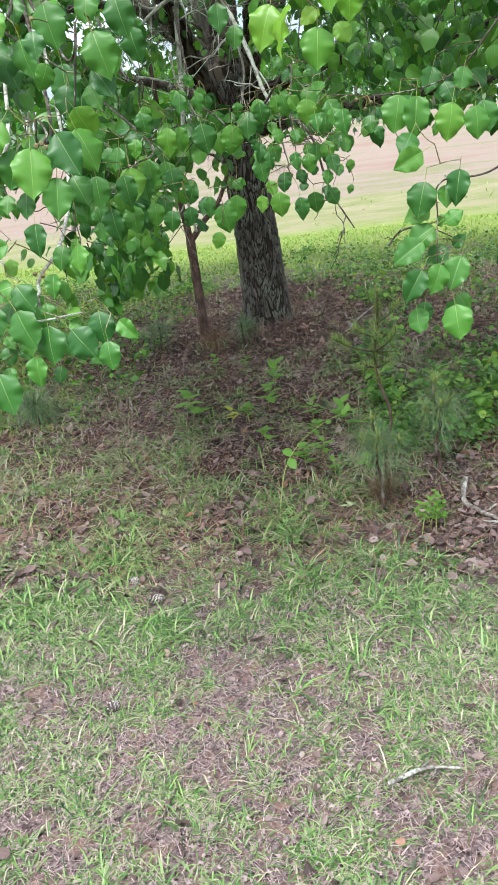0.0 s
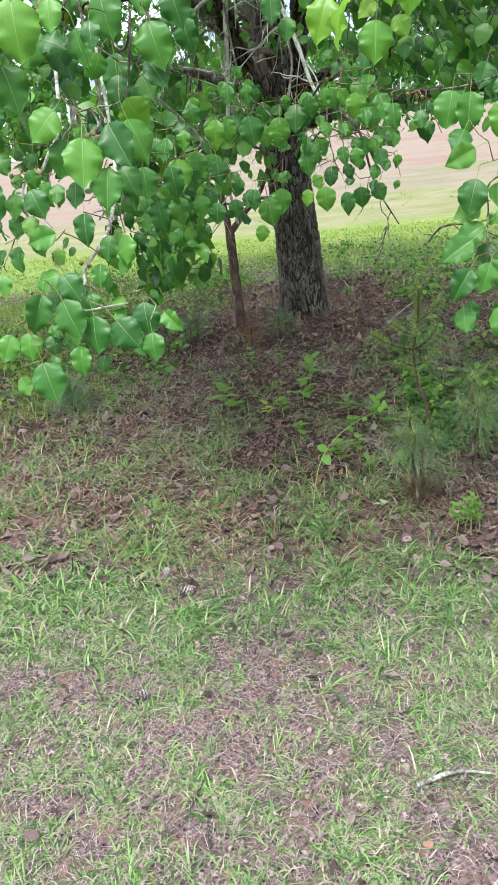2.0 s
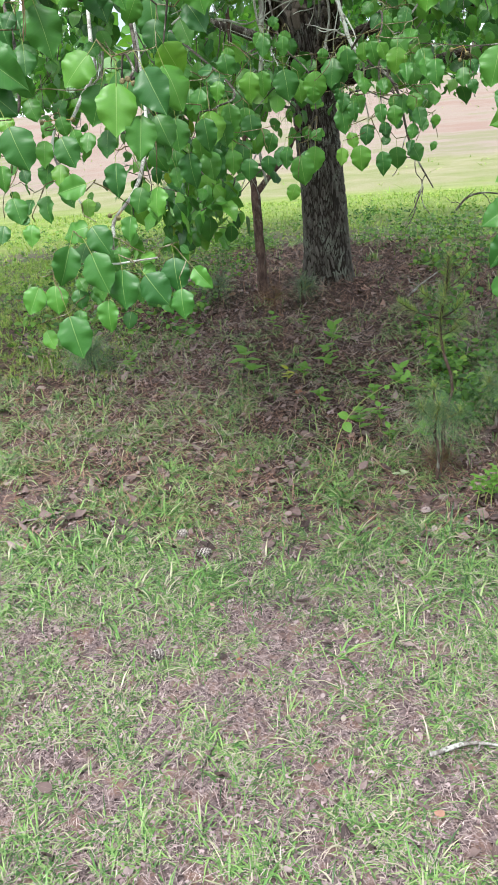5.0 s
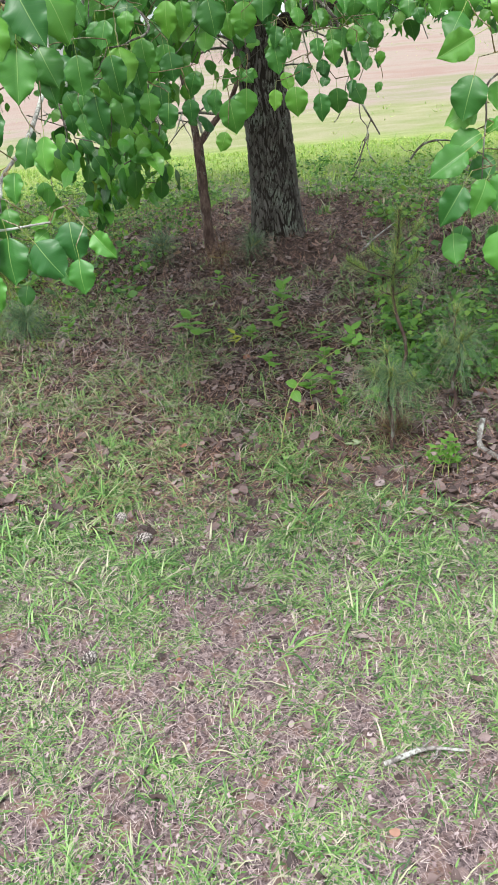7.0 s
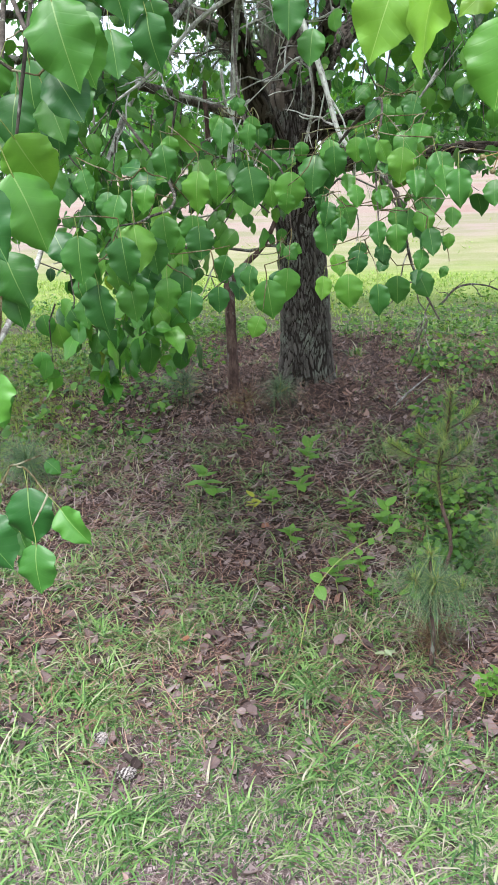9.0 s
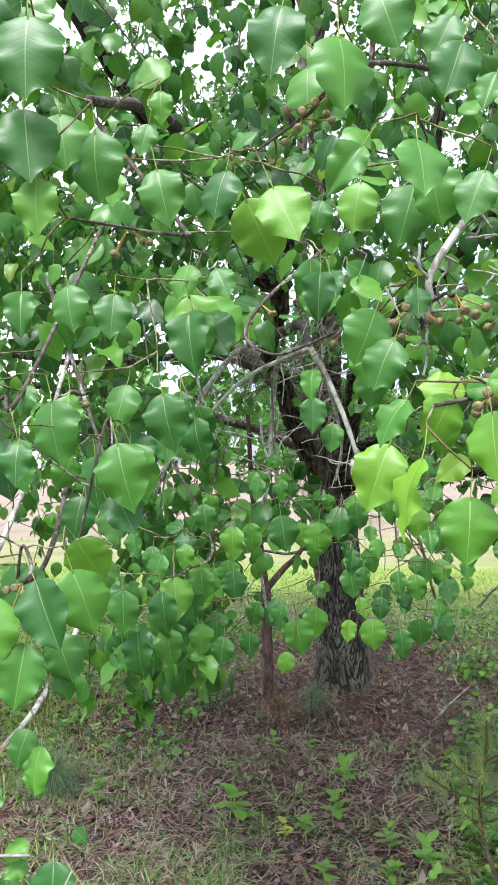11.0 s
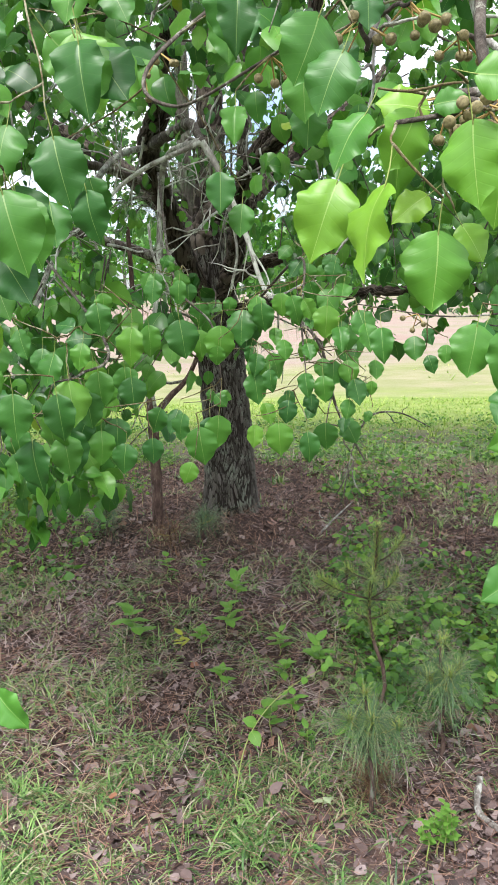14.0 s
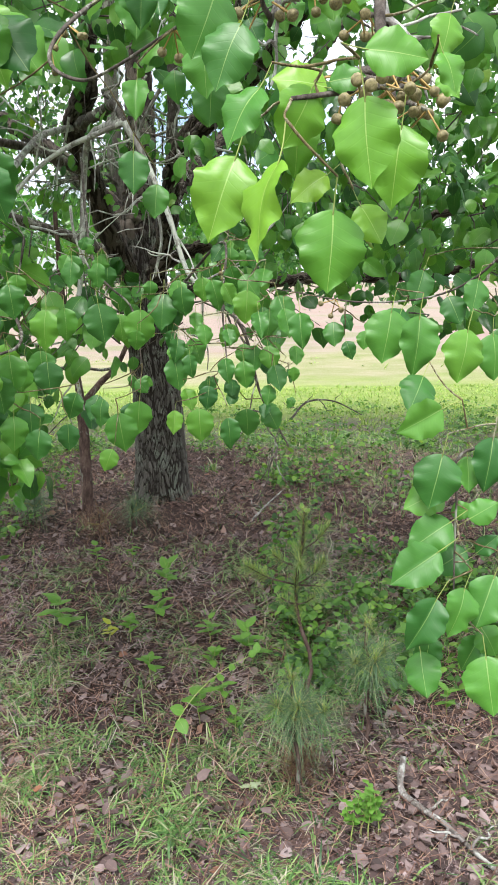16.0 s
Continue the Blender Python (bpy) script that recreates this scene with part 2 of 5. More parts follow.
def ground_mat():
    """Bare soil and thatch in the open, dark litter under the tree, mown grass and a red clay bank far off."""
    m, nt, b = mat("soil", 0.95, 0.15)
    pos = nt.nodes.new("ShaderNodeNewGeometry").outputs["Position"]
    sep = nt.nodes.new("ShaderNodeSeparateXYZ")
    nt.links.new(pos, sep.inputs[0])
    fine, mid, big = noise_tex(nt, 90, 6, 0.75), noise_tex(nt, 14, 5), noise_tex(nt, 1.2, 4)
    thatch = ramp(nt, fine, [(0.36, (0.022, 0.016, 0.016)), (0.52, (0.165, 0.122, 0.124)), (0.72, (0.400, 0.330, 0.328))])
    thatch = mix(nt, ramp(nt, mid, [(0.48, (0, 0, 0)), (0.66, (1, 1, 1))]), thatch, (0.24, 0.15, 0.12))
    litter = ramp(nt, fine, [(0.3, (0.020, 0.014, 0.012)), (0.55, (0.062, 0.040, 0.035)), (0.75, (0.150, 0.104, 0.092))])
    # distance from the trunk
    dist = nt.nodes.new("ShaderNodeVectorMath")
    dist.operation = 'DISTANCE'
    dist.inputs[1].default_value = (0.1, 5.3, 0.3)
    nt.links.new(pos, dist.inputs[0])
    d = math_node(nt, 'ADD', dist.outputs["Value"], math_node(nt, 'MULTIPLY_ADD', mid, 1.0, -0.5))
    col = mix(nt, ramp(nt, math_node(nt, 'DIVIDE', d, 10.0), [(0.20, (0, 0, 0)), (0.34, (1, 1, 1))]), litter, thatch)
    turf = ramp(nt, math_node(nt, 'ADD', math_node(nt, 'MULTIPLY', big, 0.6), math_node(nt, 'MULTIPLY', fine, 0.4)), [(0.35, (0.105, 0.165, 0.036)), (0.55, (0.180, 0.232, 0.060)), (0.7, (0.270, 0.275, 0.110))])
    sward = ramp(nt, fine, [(0.35, (0.05, 0.07, 0.025)), (0.65, (0.14, 0.18, 0.07))])
    lawn = mix(nt, ramp(nt, noise_tex(nt, 3.6, 8, 0.75), [(0.40, (0, 0, 0)), (0.62, (1, 1, 1))]), mix(nt, 1.0, thatch, (0.62, 0.60, 0.58), 'MULTIPLY'), sward)
    spot = nt.nodes.new("ShaderNodeVectorMath")
    spot.operation = 'DISTANCE'
    spot.inputs[1].default_value = (0.3, 3.0, 0.0)
    nt.links.new(pos, spot.inputs[0])
    col = mix(nt, ramp(nt, math_node(nt, 'DIVIDE', spot.outputs["Value"], 10.0), [(0.185, (0, 0, 0)), (0.25, (1, 1, 1))]), col, mix(nt, ramp(nt, math_node(nt, 'DIVIDE', d, 10.0), [(0.22, (0, 0, 0)), (0.30, (1, 1, 1))]), col, lawn))
    wob = math_node(nt, 'MULTIPLY_ADD', noise_tex(nt, 0.25, 3), 8.0, -4.0)
    yw = math_node(nt, 'ADD', sep.outputs[1], wob)
    far = ramp(nt, math_node(nt, 'DIVIDE', yw, 100.0), [(0.085, (0, 0, 0)), (0.11, (1, 1, 1))])
    col = mix(nt, far, col, turf)
    dry = ramp(nt, math_node(nt, 'ADD', math_node(nt, 'MULTIPLY', noise_tex(nt, 0.5, 5), 0.7), math_node(nt, 'MULTIPLY', fine, 0.3)), [(0.4, (0.150, 0.175, 0.064)), (0.6, (0.235, 0.218, 0.135))])
    col = mix(nt, ramp(nt, math_node(nt, 'DIVIDE', yw, 100.0), [(0.16, (0, 0, 0)), (0.20, (1, 1, 1))]), col, dry)
    band = nt.nodes.new("ShaderNodeMapping")
    band.inputs["Scale"].default_value = (0.25, 1, 2.5)
    nt.links.new(pos, band.inputs[0])
    clay = ramp(nt, noise_tex(nt, 0.5, 7, 0.7, band.outputs[0]), [(0.36, (0.205, 0.145, 0.120)), (0.50, (0.222, 0.182, 0.152)), (0.60, (0.168, 0.165, 0.098))])
    col = mix(nt, ramp(nt, math_node(nt, 'DIVIDE', yw, 100.0), [(0.27, (0, 0, 0)), (0.30, (1, 1, 1))]), col, clay)
    meadow = ramp(nt, noise_tex(nt, 0.1, 5), [(0.35, (0.200, 0.250, 0.080)), (0.65, (0.340, 0.320, 0.180))])
    col = mix(nt, ramp(nt, math_node(nt, 'DIVIDE', yw, 100.0), [(0.50, (0, 0, 0)), (0.58, (1, 1, 1))]), col, meadow)
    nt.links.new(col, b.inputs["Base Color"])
    bump(nt, b, math_node(nt, 'ADD', fine, mid), 0.8, 0.02)
    return m


M_GROUND = ground_mat()


# ---- mesh tools ----
def smooth(a, b, v):
    t = np.clip((np.asarray(v, float) - a) / (b - a), 0, 1)
    return t * t * (3 - 2 * t)


def ground_z(x, y):
    x, y = np.asarray(x, float), np.asarray(y, float)
    z = 0.30 * smooth(2.4, 5.9, y) - 0.22 * smooth(7.5, 14, y) + 0.04 * np.exp(-((x - 0.1) ** 2 + (y - 5.8) ** 2) / 0.35)
    z = z + 0.012 * np.sin(2.1 * x + 0.7) * np.sin(1.7 * y) + 0.008 * np.sin(5.3 * x + 2.2 * y)
    z = z * (1 - 0.35 * smooth(1.2, 5, np.abs(x)) * (1 - smooth(14, 20, y)))
    return z + 3.3 * smooth(28, 52, y) - 0.25 * smooth(13, 20, y) + 0.15 * np.sin(0.13 * x + 1) * smooth(12, 30, y)


def mesh_of(name, verts, faces, mats, uv=None, mat_index=None, flat=False):
    me = bpy.data.meshes.new(name)
    verts = np.asarray(verts, np.float32)
    if isinstance(faces, np.ndarray):
        n, k = faces.shape
        me.vertices.add(len(verts))
        me.vertices.foreach_set("co", verts.ravel())
        me.loops.add(n * k)
        me.loops.foreach_set("vertex_index", faces.astype(np.int32).ravel())
        me.polygons.add(n)
        me.polygons.foreach_set("loop_start", np.arange(0, n * k, k, dtype=np.int32))
        loops = faces.ravel()
    else:
        me.from_pydata([tuple(v) for v in verts], [], faces)
        loops = np.array([i for f in faces for i in f])
    if uv is not None:
        layer = me.uv_layers.new(name="UVMap")
        layer.data.foreach_set("uv", np.asarray(uv, np.float32)[loops].ravel())
    for m in mats:
        me.materials.append(m)
    if mat_index is not None:
        me.polygons.foreach_set("material_index", np.asarray(mat_index, np.int32))
    if not flat:
        me.polygons.foreach_set("use_smooth", np.ones(len(me.polygons), bool))
    me.update(calc_edges=True)
    return me


def thing(name, at_, label, category, group="", kind=""):
    e = new(name)
    e.location = at_
    return tagged(e, label, category, group, kind)


def part(name, me, parent, label="", kind=""):
    """Links a mesh in world coordinates as one part of a thing or of a part."""
    ob = new(name, me)
    ob.parent = parent
    root = parent
    while root.parent:
        root = root.parent
    if parent is root:
        ob.matrix_parent_inverse = Matrix.Translation(root.location).inverted()
    return tagged(ob, label, kind=kind)


def ribbons(P, D, L, W, sag, seg, face=None):
    """Blades as tapered strips: roots P, directions D, lengths L, widths W, how far each bends down. Returns verts and quads."""
    n = len(P)
    D = D / np.linalg.norm(D, axis=1, keepdims=True)
    side = np.cross(D, (0, 0, 1.0)) if face is None else face
    side = side / np.maximum(np.linalg.norm(side, axis=1, keepdims=True), 1e-6)
    vs = np.zeros((n, seg + 1, 2, 3))
    for i in range(seg + 1):
        s = i / seg
        c = P + D * (L * s)[:, None]
        c[:, 2] -= sag * L * s * s
        w = W * (1 - s ** 1.6 * 0.93) * 0.5
        vs[:, i, 0] = c - side * w[:, None]
        vs[:, i, 1] = c + side * w[:, None]
    base = (np.arange(n) * (seg + 1) * 2)[:, None]
    fs = np.concatenate([base + np.array([[2 * i, 2 * i + 1, 2 * i + 3, 2 * i + 2]]) for i in range(seg)])
    return vs.reshape(-1, 3), fs


OUTLINE_V = (0.0, 0.02, 0.06, 0.12, 0.2, 0.3, 0.4, 0.5, 0.6, 0.7, 0.78, 0.85, 0.9, 0.94, 0.97, 1.0)
OUTLINE_W = (0.02, 0.13, 0.25, 0.345, 0.405, 0.437, 0.44, 0.425, 0.388, 0.325, 0.255, 0.175, 0.112, 0.062, 0.03, 0.004)


def leaf_shape(detail, wave, fold, curl, narrow=1.0, tipw=1.0):
    """A leaf of length 1 along x, width along y, with a rounded base, a short drawn-out tip and a wavy margin. Returns verts, quads, uv."""
    if detail > 1:
        v, us = np.concatenate([OUTLINE_V[:4], np.linspace(0.17, 0.9, 15), OUTLINE_V[13:]]), (-1, -0.82, -0.5, -0.2, 0, 0.2, 0.5, 0.82, 1)
    elif detail:
        v, us = np.array((0.0, 0.03, 0.12, 0.28, 0.46, 0.64, 0.8, 0.91, 1.0)), (-1, -0.55, 0, 0.55, 1)
    else:
        v, us = np.array((0.0, 0.1, 0.42, 0.75, 1.0)), (-1, 0, 1)
    w = np.interp(v, OUTLINE_V, OUTLINE_W)
    vs, uv = [], []
    for a, h in zip(v, w):
        if a > 0.8:
            h *= 1 + (tipw - 1) * (a - 0.8) * 4
        for u in us:
            q = abs(u)
            back = -0.045 * q * max(0.0, 1 - a / 0.09)
            side = 1.4 if u > 0 else 0.2
            ripple = math.sin(a * 12 + side + 9 * fold) + 0.45 * math.sin(a * 25 + 2.5 * side)
            # each half bulges from the midrib and turns down at the margin
            z = h * (fold * 0.85 * q - 0.22 * q ** 3) - curl * a * a + 0.08 * curl * math.sin(a * 5) + wave * q ** 2.5 * ripple * min(1, a * 5) * min(1, (1.04 - a) * 5)
            crimp = 1 + (0.02 * math.sin(a * 60 + side) + 0.045 * math.sin(a * 21 + 2.2 * side + 5 * fold)) * q if detail > 1 else 1
            vs.append((a + back, u * h * narrow * crimp, z))
            uv.append((0.5 + u * h, a))
    k = len(us)
    fs = [(i * k + j, (i + 1) * k + j, (i + 1) * k + j + 1, i * k + j + 1) for i in range(len(v) - 1) for j in range(k - 1)]
    return np.array(vs), np.array(fs), np.array(uv)


def frames_of(D, N, S):
    """Rotation columns: x along D, z near N; scaled by S."""
    x = D / np.linalg.norm(D, axis=1, keepdims=True)
    y = np.cross(N, x)
    y /= np.maximum(np.linalg.norm(y, axis=1, keepdims=True), 1e-6)
    return np.stack([x, y, np.cross(x, y)], axis=2) * S[:, None, None]


def scatter(shapes, P, D, N, S, rng):
    """Copies of leaf shapes, joined. Returns verts, quads, uv."""
    R = frames_of(D, N, S)
    pick = rng.integers(len(shapes), size=len(P))
    V, Fc, U, at_ = [], [], [], 0
    for k, (vs, fs, uv) in enumerate(shapes):
        idx = np.nonzero(pick == k)[0]
        if not len(idx):
            continue
        w = np.einsum('nij,vj->nvi', R[idx], vs) + P[idx][:, None, :]
        V.append(w.reshape(-1, 3))
        Fc.append((fs[None] + (np.arange(len(idx)) * len(vs))[:, None, None] + at_).reshape(-1, 4))
        U.append(np.tile(uv, (len(idx), 1)))
        at_ += len(idx) * len(vs)
    return np.concatenate(V), np.concatenate(Fc), np.concatenate(U)


def curve_points(pts, n):
    """Catmull-Rom through pts, n points."""
    p = np.asarray(pts, float)
    p = np.vstack([2 * p[0] - p[1], p, 2 * p[-1] - p[-2]])
    out = []
    for s in np.linspace(0, len(p) - 3 - 1e-6, n):
        i, t = int(s), s - int(s)
        a, b, c, d = p[i:i + 4]
        out.append(0.5 * (2 * b + (c - a) * t + (2 * a - 5 * b + 4 * c - d) * t * t + (3 * b - a - 3 * c + d) * t ** 3))
    return np.array(out)


def tube(path, radii, sides=6, rough=0.0, seed=0):
    """A tube along a path, closed at the end. Returns verts, faces."""
    path = np.asarray(path, float)
    t = np.gradient(path, axis=0)
    t /= np.maximum(np.linalg.norm(t, axis=1, keepdims=True), 1e-9)
    ref = np.array([1.0, 0, 0]) if abs(t[0][0]) < 0.8 else np.array([0, 1.0, 0])
    vs = []
    for i in range(len(path)):
        a = np.cross(t[i], ref)
        a /= np.linalg.norm(a)
        b = np.cross(t[i], a)
        ref = np.cross(a, t[i])
        for k in range(sides):
            w = 2 * math.pi * k / sides
            d = math.cos(w) * a + math.sin(w) * b
            r = radii[i]
            if rough:
                r *= 1 + rough * noise.noise(Vector(path[i] * 14 + d * 1.7 + seed))
            vs.append(path[i] + d * r)
    n = len(path)
    fs = [(i * sides + k, i * sides + (k + 1) % sides, (i + 1) * sides + (k + 1) % sides, (i + 1) * sides + k) for i in range(n - 1) for k in range(sides)]
    vs.append(path[-1] + t[-1] * radii[-1])
    fs += [((n - 1) * sides + k, (n - 1) * sides + (k + 1) % sides, len(vs) - 1) for k in range(sides)]
    return vs, fs


def join(pieces):
    V, Fc = [], []
    for vs, fs in pieces:
        o = len(V)
        V += list(vs)
        Fc += [tuple(i + o for i in f) for f in fs]
    return V, Fc


def crooked(a, b, rng, bend=0.12, n=8, droop=0.0):
    """A path from a to b that wanders like a twig."""
    a, b = np.asarray(a, float), np.asarray(b, float)
    L = np.linalg.norm(b - a)
    k = rng.normal(0, bend * L, (n + 1, 3)) * np.sin(np.linspace(0, math.pi, n + 1))[:, None] * 0.5
    s = np.linspace(0, 1, n + 1)[:, None]
    p = a + (b - a) * s + k
    p[:, 2] += droop * L * np.sin(np.linspace(0, math.pi, n + 1))
    return curve_points(p, n * 2)


rng = np.random.default_rng(7)
FORMS = ((0.050, 0.24, 0.14, 0.94, 1.0), (0.060, 0.18, 0.26, 1.02, 1.2), (0.046, 0.46, 0.10, 0.86, 0.9), (0.070, 0.30, 0.30, 0.92, 1.0), (0.056, 0.12, 0.18, 1.04, 1.1), (0.062, 0.02, 0.24, 0.98, 0.9), (0.064, 0.62, 0.26, 0.80, 1.0))
HERO = [leaf_shape(1, *q) for q in FORMS]
FINE = [leaf_shape(2, *q) for q in FORMS]
TINY = [(np.array([(0, -0.05, 0), (0, 0.05, 0), (0.42, -0.4, -0.02), (0.42, 0.4, -0.02), (0.45, 0, -0.12), (1, 0, -0.2)]), np.array([(0, 2, 5, 4), (0, 4, 3, 1), (3, 4, 5, 5)])[:2], np.array([(0.45, 0), (0.55, 0), (0.1, 0.4), (0.9, 0.4), (0.5, 0.4), (0.5, 1)]))]
PLAIN = [leaf_shape(False, w, f, c, nr) for w, f, c, nr in ((0.05, 0.25, 0.15, 0.88), (0.04, 0.45, 0.22, 0.76), (0.06, 0.1, 0.3, 0.95))]

# ---- ground ----
axis_x = np.concatenate([-np.geomspace(900, 4.2, 40), np.linspace(-4, 4, 110), np.geomspace(4.2, 900, 40)])
axis_y = np.concatenate([-np.geomspace(900, 1.2, 30), np.linspace(-1, 9, 140), np.geomspace(9.2, 1500, 70)])
gx, gy = np.meshgrid(axis_x, axis_y)
gz = ground_z(gx, gy)
nx, ny = len(axis_x), len(axis_y)
gi = np.arange(nx * ny).reshape(ny, nx)
gf = np.stack([gi[:-1, :-1], gi[:-1, 1:], gi[1:, 1:], gi[1:, :-1]], -1).reshape(-1, 4)
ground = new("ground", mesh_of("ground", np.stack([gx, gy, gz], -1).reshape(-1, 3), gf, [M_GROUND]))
tagged(ground, "bare soil with dry thatch and dark litter under the tree", "ground", kind="structure")


def patch(x, y, scale, seed=0.0):
    """Smooth noise between about -1 and 1 over the plan."""
    return np.array([noise.noise(Vector((a * scale + seed, b * scale - seed, seed))) for a, b in zip(x, y)])


def litter_zone(x, y):
    """1 under the tree, 0 in the open."""
    side = 0.75 + 0.75 * smooth(0.3, -0.3, x) * smooth(4.0, 4.6, y)
    return 1 - smooth(2.0, 3.3, np.hypot((x - 0.1) * side, y - 5.4))


def near_plot(x, y):
    """1 on the plot that is strewn most densely, fading unevenly to 0 round it."""
    wob = 0.35 * patch(x, y, 1.6, 6.6) + 0.15 * patch(x, y, 5.0, 1.6)
    return smooth(0.70, 1.15, y + 0.5 * wob) * (1 - smooth(1.25, 1.85, np.abs(x - 0.25) + wob))


def drip_ring(x, y):
    """1 under the crown, fading unevenly to 0 past its edge."""
    return 1 - smooth(2.5, 3.3, np.hypot(x - 0.15, (y - 5.2) * 0.95) + 0.45 * patch(x, y, 1.3, 2.2))


def strewn(n, x0, x1, y0, y1, keep):
    x, y = rng.uniform(x0, x1, n), rng.uniform(y0, y1, n)
    k = keep(x, y) > rng.random(n)
    return x[k], y[k]


def grass(name, label, tufts, area, keep, blades, length, width, mat_, seg, lean=0.7):
    x, y = strewn(tufts, *area, keep)
    n = len(x)
    size = rng.uniform(0.55, 1.25, n)
    bx = np.repeat(x, blades) + rng.normal(0, 0.009, n * blades)
    by = np.repeat(y, blades) + rng.normal(0, 0.011, n * blades)
    az = rng.uniform(0, 2 * math.pi, n * blades)
    ln = np.abs(rng.normal(lean, 0.45, n * blades))
    D = np.stack([np.cos(az) * ln, np.sin(az) * ln, np.ones(n * blades)], 1)
    L = np.repeat(size, blades) * length * rng.uniform(0.45, 1.2, n * blades)
    W = width * rng.uniform(0.6, 1.3, n * blades)
    P = np.stack([bx, by, ground_z(bx, by) - 0.004], 1)
    v, f = ribbons(P, D, L, W, 0.40 + 0.65 * rng.random(n * blades), seg)
    ob = new(name, mesh_of(name, v, f, [mat_]))
    return tagged(ob, label, "grass", kind="stuff")


def bare_right(x, y):
    """1 on the dark leaf drift beside the young pines."""
    return np.exp(-(((x - 1.15) / 0.42) ** 2) ** 2 - (((y - 2.85) / 0.42) ** 2) ** 2)


# thin places in the turf, where litter and soil show: x, y, half width, half depth
THIN = [
    (-0.59, 2.64, 0.15, 0.13), (0.02, 3.74, 0.16, 0.19), (-0.04, 3.04, 0.15, 0.17), (-0.60, 2.95, 0.20, 0.09), (0.39, 2.94, 0.11, 0.07), (0.52, 2.80, 0.12, 0.08),
    (0.84, 3.06, 0.20, 0.16), (0.80, 2.74, 0.22, 0.14), (1.02, 3.22, 0.22, 0.20), (0.10, 2.52, 0.09, 0.08), (-0.07, 2.14, 0.11, 0.06), (0.11, 2.17, 0.08, 0.07), (0.32, 2.72, 0.08, 0.08),
    (0.30, 3.38, 0.12, 0.11), (-0.48, 1.87, 0.12, 0.09), (-0.05, 1.81, 0.13, 0.09), (0.50, 1.87, 0.13, 0.08), (-0.19, 1.59, 0.08, 0.05), (0.26, 1.57, 0.09, 0.05),
    (-0.42, 1.43, 0.09, 0.07), (0.24, 1.42, 0.08, 0.06), (0.54, 1.44, 0.08, 0.04), (-0.84, 2.60, 0.15, 0.15), (-0.05, 1.31, 0.12, 0.05),
]


def thin_turf(x, y):
    """1 in the middle of the thin places."""
    t = np.zeros(len(x))
    for a, b, w, h in THIN:
        t = np.maximum(t, np.exp(-(((x - a) / w) ** 2 + ((y - b) / h) ** 2) ** 1.5))
    # round the pine cones
    return np.maximum(t, np.exp(-(((x + 0.26) / 0.10) ** 2 + ((y - 2.41) / 0.12) ** 2) ** 1.5))


def open_turf(x, y):
    p = 0.4 * patch(x, y, 2.3, 3.1) + 0.9 * patch(x, y, 8.0, 9.0) + 0.5 * patch(x, y, 17.0, 5.0)
    return np.clip(0.42 + 2.3 * p, 0.05, 1) * (1 - 0.93 * litter_zone(x, y)) * (1 - 0.8 * bare_right(x, y)) * (1 - 0.9 * thin_turf(x, y)) * (0.86 + 0.14 * smooth(1.4, 2.2, y)) * near_plot(x, y)


def edge_turf(x, y):
    """Longer grass in clumps from the open turf up to the litter under the tree."""
    p = 0.4 * patch(x, y, 1.9, 5.5) + 0.8 * patch(x, y, 5.0, 2.5) + 0.5 * patch(x, y, 13.0, 1.5)
    return np.clip(0.46 + 2.2 * p, 0.05, 1) * smooth(1.8, 2.5, y) * (1 - 0.7 * smooth(3.0, 4.1, y)) * (1 - 0.85 * bare_right(x, y)) * (1 - 0.92 * thin_turf(x, y)) * (1 - 0.8 * np.exp(-((x - 0.66) / 0.2) ** 2 - ((y - 3.05) / 0.3) ** 2))


grass("short_grass", "short bright green grass growing in patches through dry thatch", 23500, (-1.5, 2.0, 0.8, 3.3), open_turf, 14, 0.095, 0.0043, M_GRASS, 2, 1.3)
grass("tall_grass", "taller drooping green grass at the edge of the tree's litter", 14000, (-1.7, 2.3, 1.8, 4.9), edge_turf, 12, 0.175, 0.0060, M_GRASS, 3, 1.25)
grass("side_grass", "green grass beyond the litter at the edge of the crown", 9000, (-4.2, -0.9, 4.1, 8.0),
      lambda x, y: smooth(-0.9, -1.5, x + 0.35 * patch(x, y, 2.0, 3.3)) * np.clip(0.6 + 0.8 * patch(x, y, 2.6, 1.1), 0.1, 1), 9, 0.13, 0.007, M_FARGRASS, 2, 0.8)
grass("shade_grass", "thin tufts of grass in the shade under the tree", 5200, (-2.4, 2.8, 3.7, 8.6),
      lambda x, y: np.clip(0.16 + 0.5 * smooth(0.5, 1.1, x) + 1.1 * patch(x, y, 2.2, 1.5) - 0.5 * np.exp(-((x - 0.25) / 0.75) ** 2 - ((y - 6.0) / 1.1) ** 2), 0.02, 1), 8, 0.16, 0.0056, M_GRASS, 3, 0.8)
grass("iris_clump", "upright green blades of a small clump beside the trunk", 16, (0.84, 0.94, 6.36, 6.48), lambda x, y: np.ones(len(x)), 7, 0.26, 0.016, M_GRASS, 3, 0.35)
grass("iris_clump", "upright green blades of a small clump behind the trunk", 9, (0.40, 0.47, 6.72, 6.80), lambda x, y: np.ones(len(x)), 7, 0.22, 0.014, M_GRASS, 3, 0.35)
grass("meadow_grass", "bright sunlit grass and clover behind the tree", 11500, (-6, 8, 6.9, 16),
      lambda x, y: np.clip(0.15 + smooth(7.4, 9.6, y) + 0.7 * patch(x, y, 0.9, 2.0), 0, 1), 4, 0.15, 0.011, M_FARGRASS, 2, 0.7)
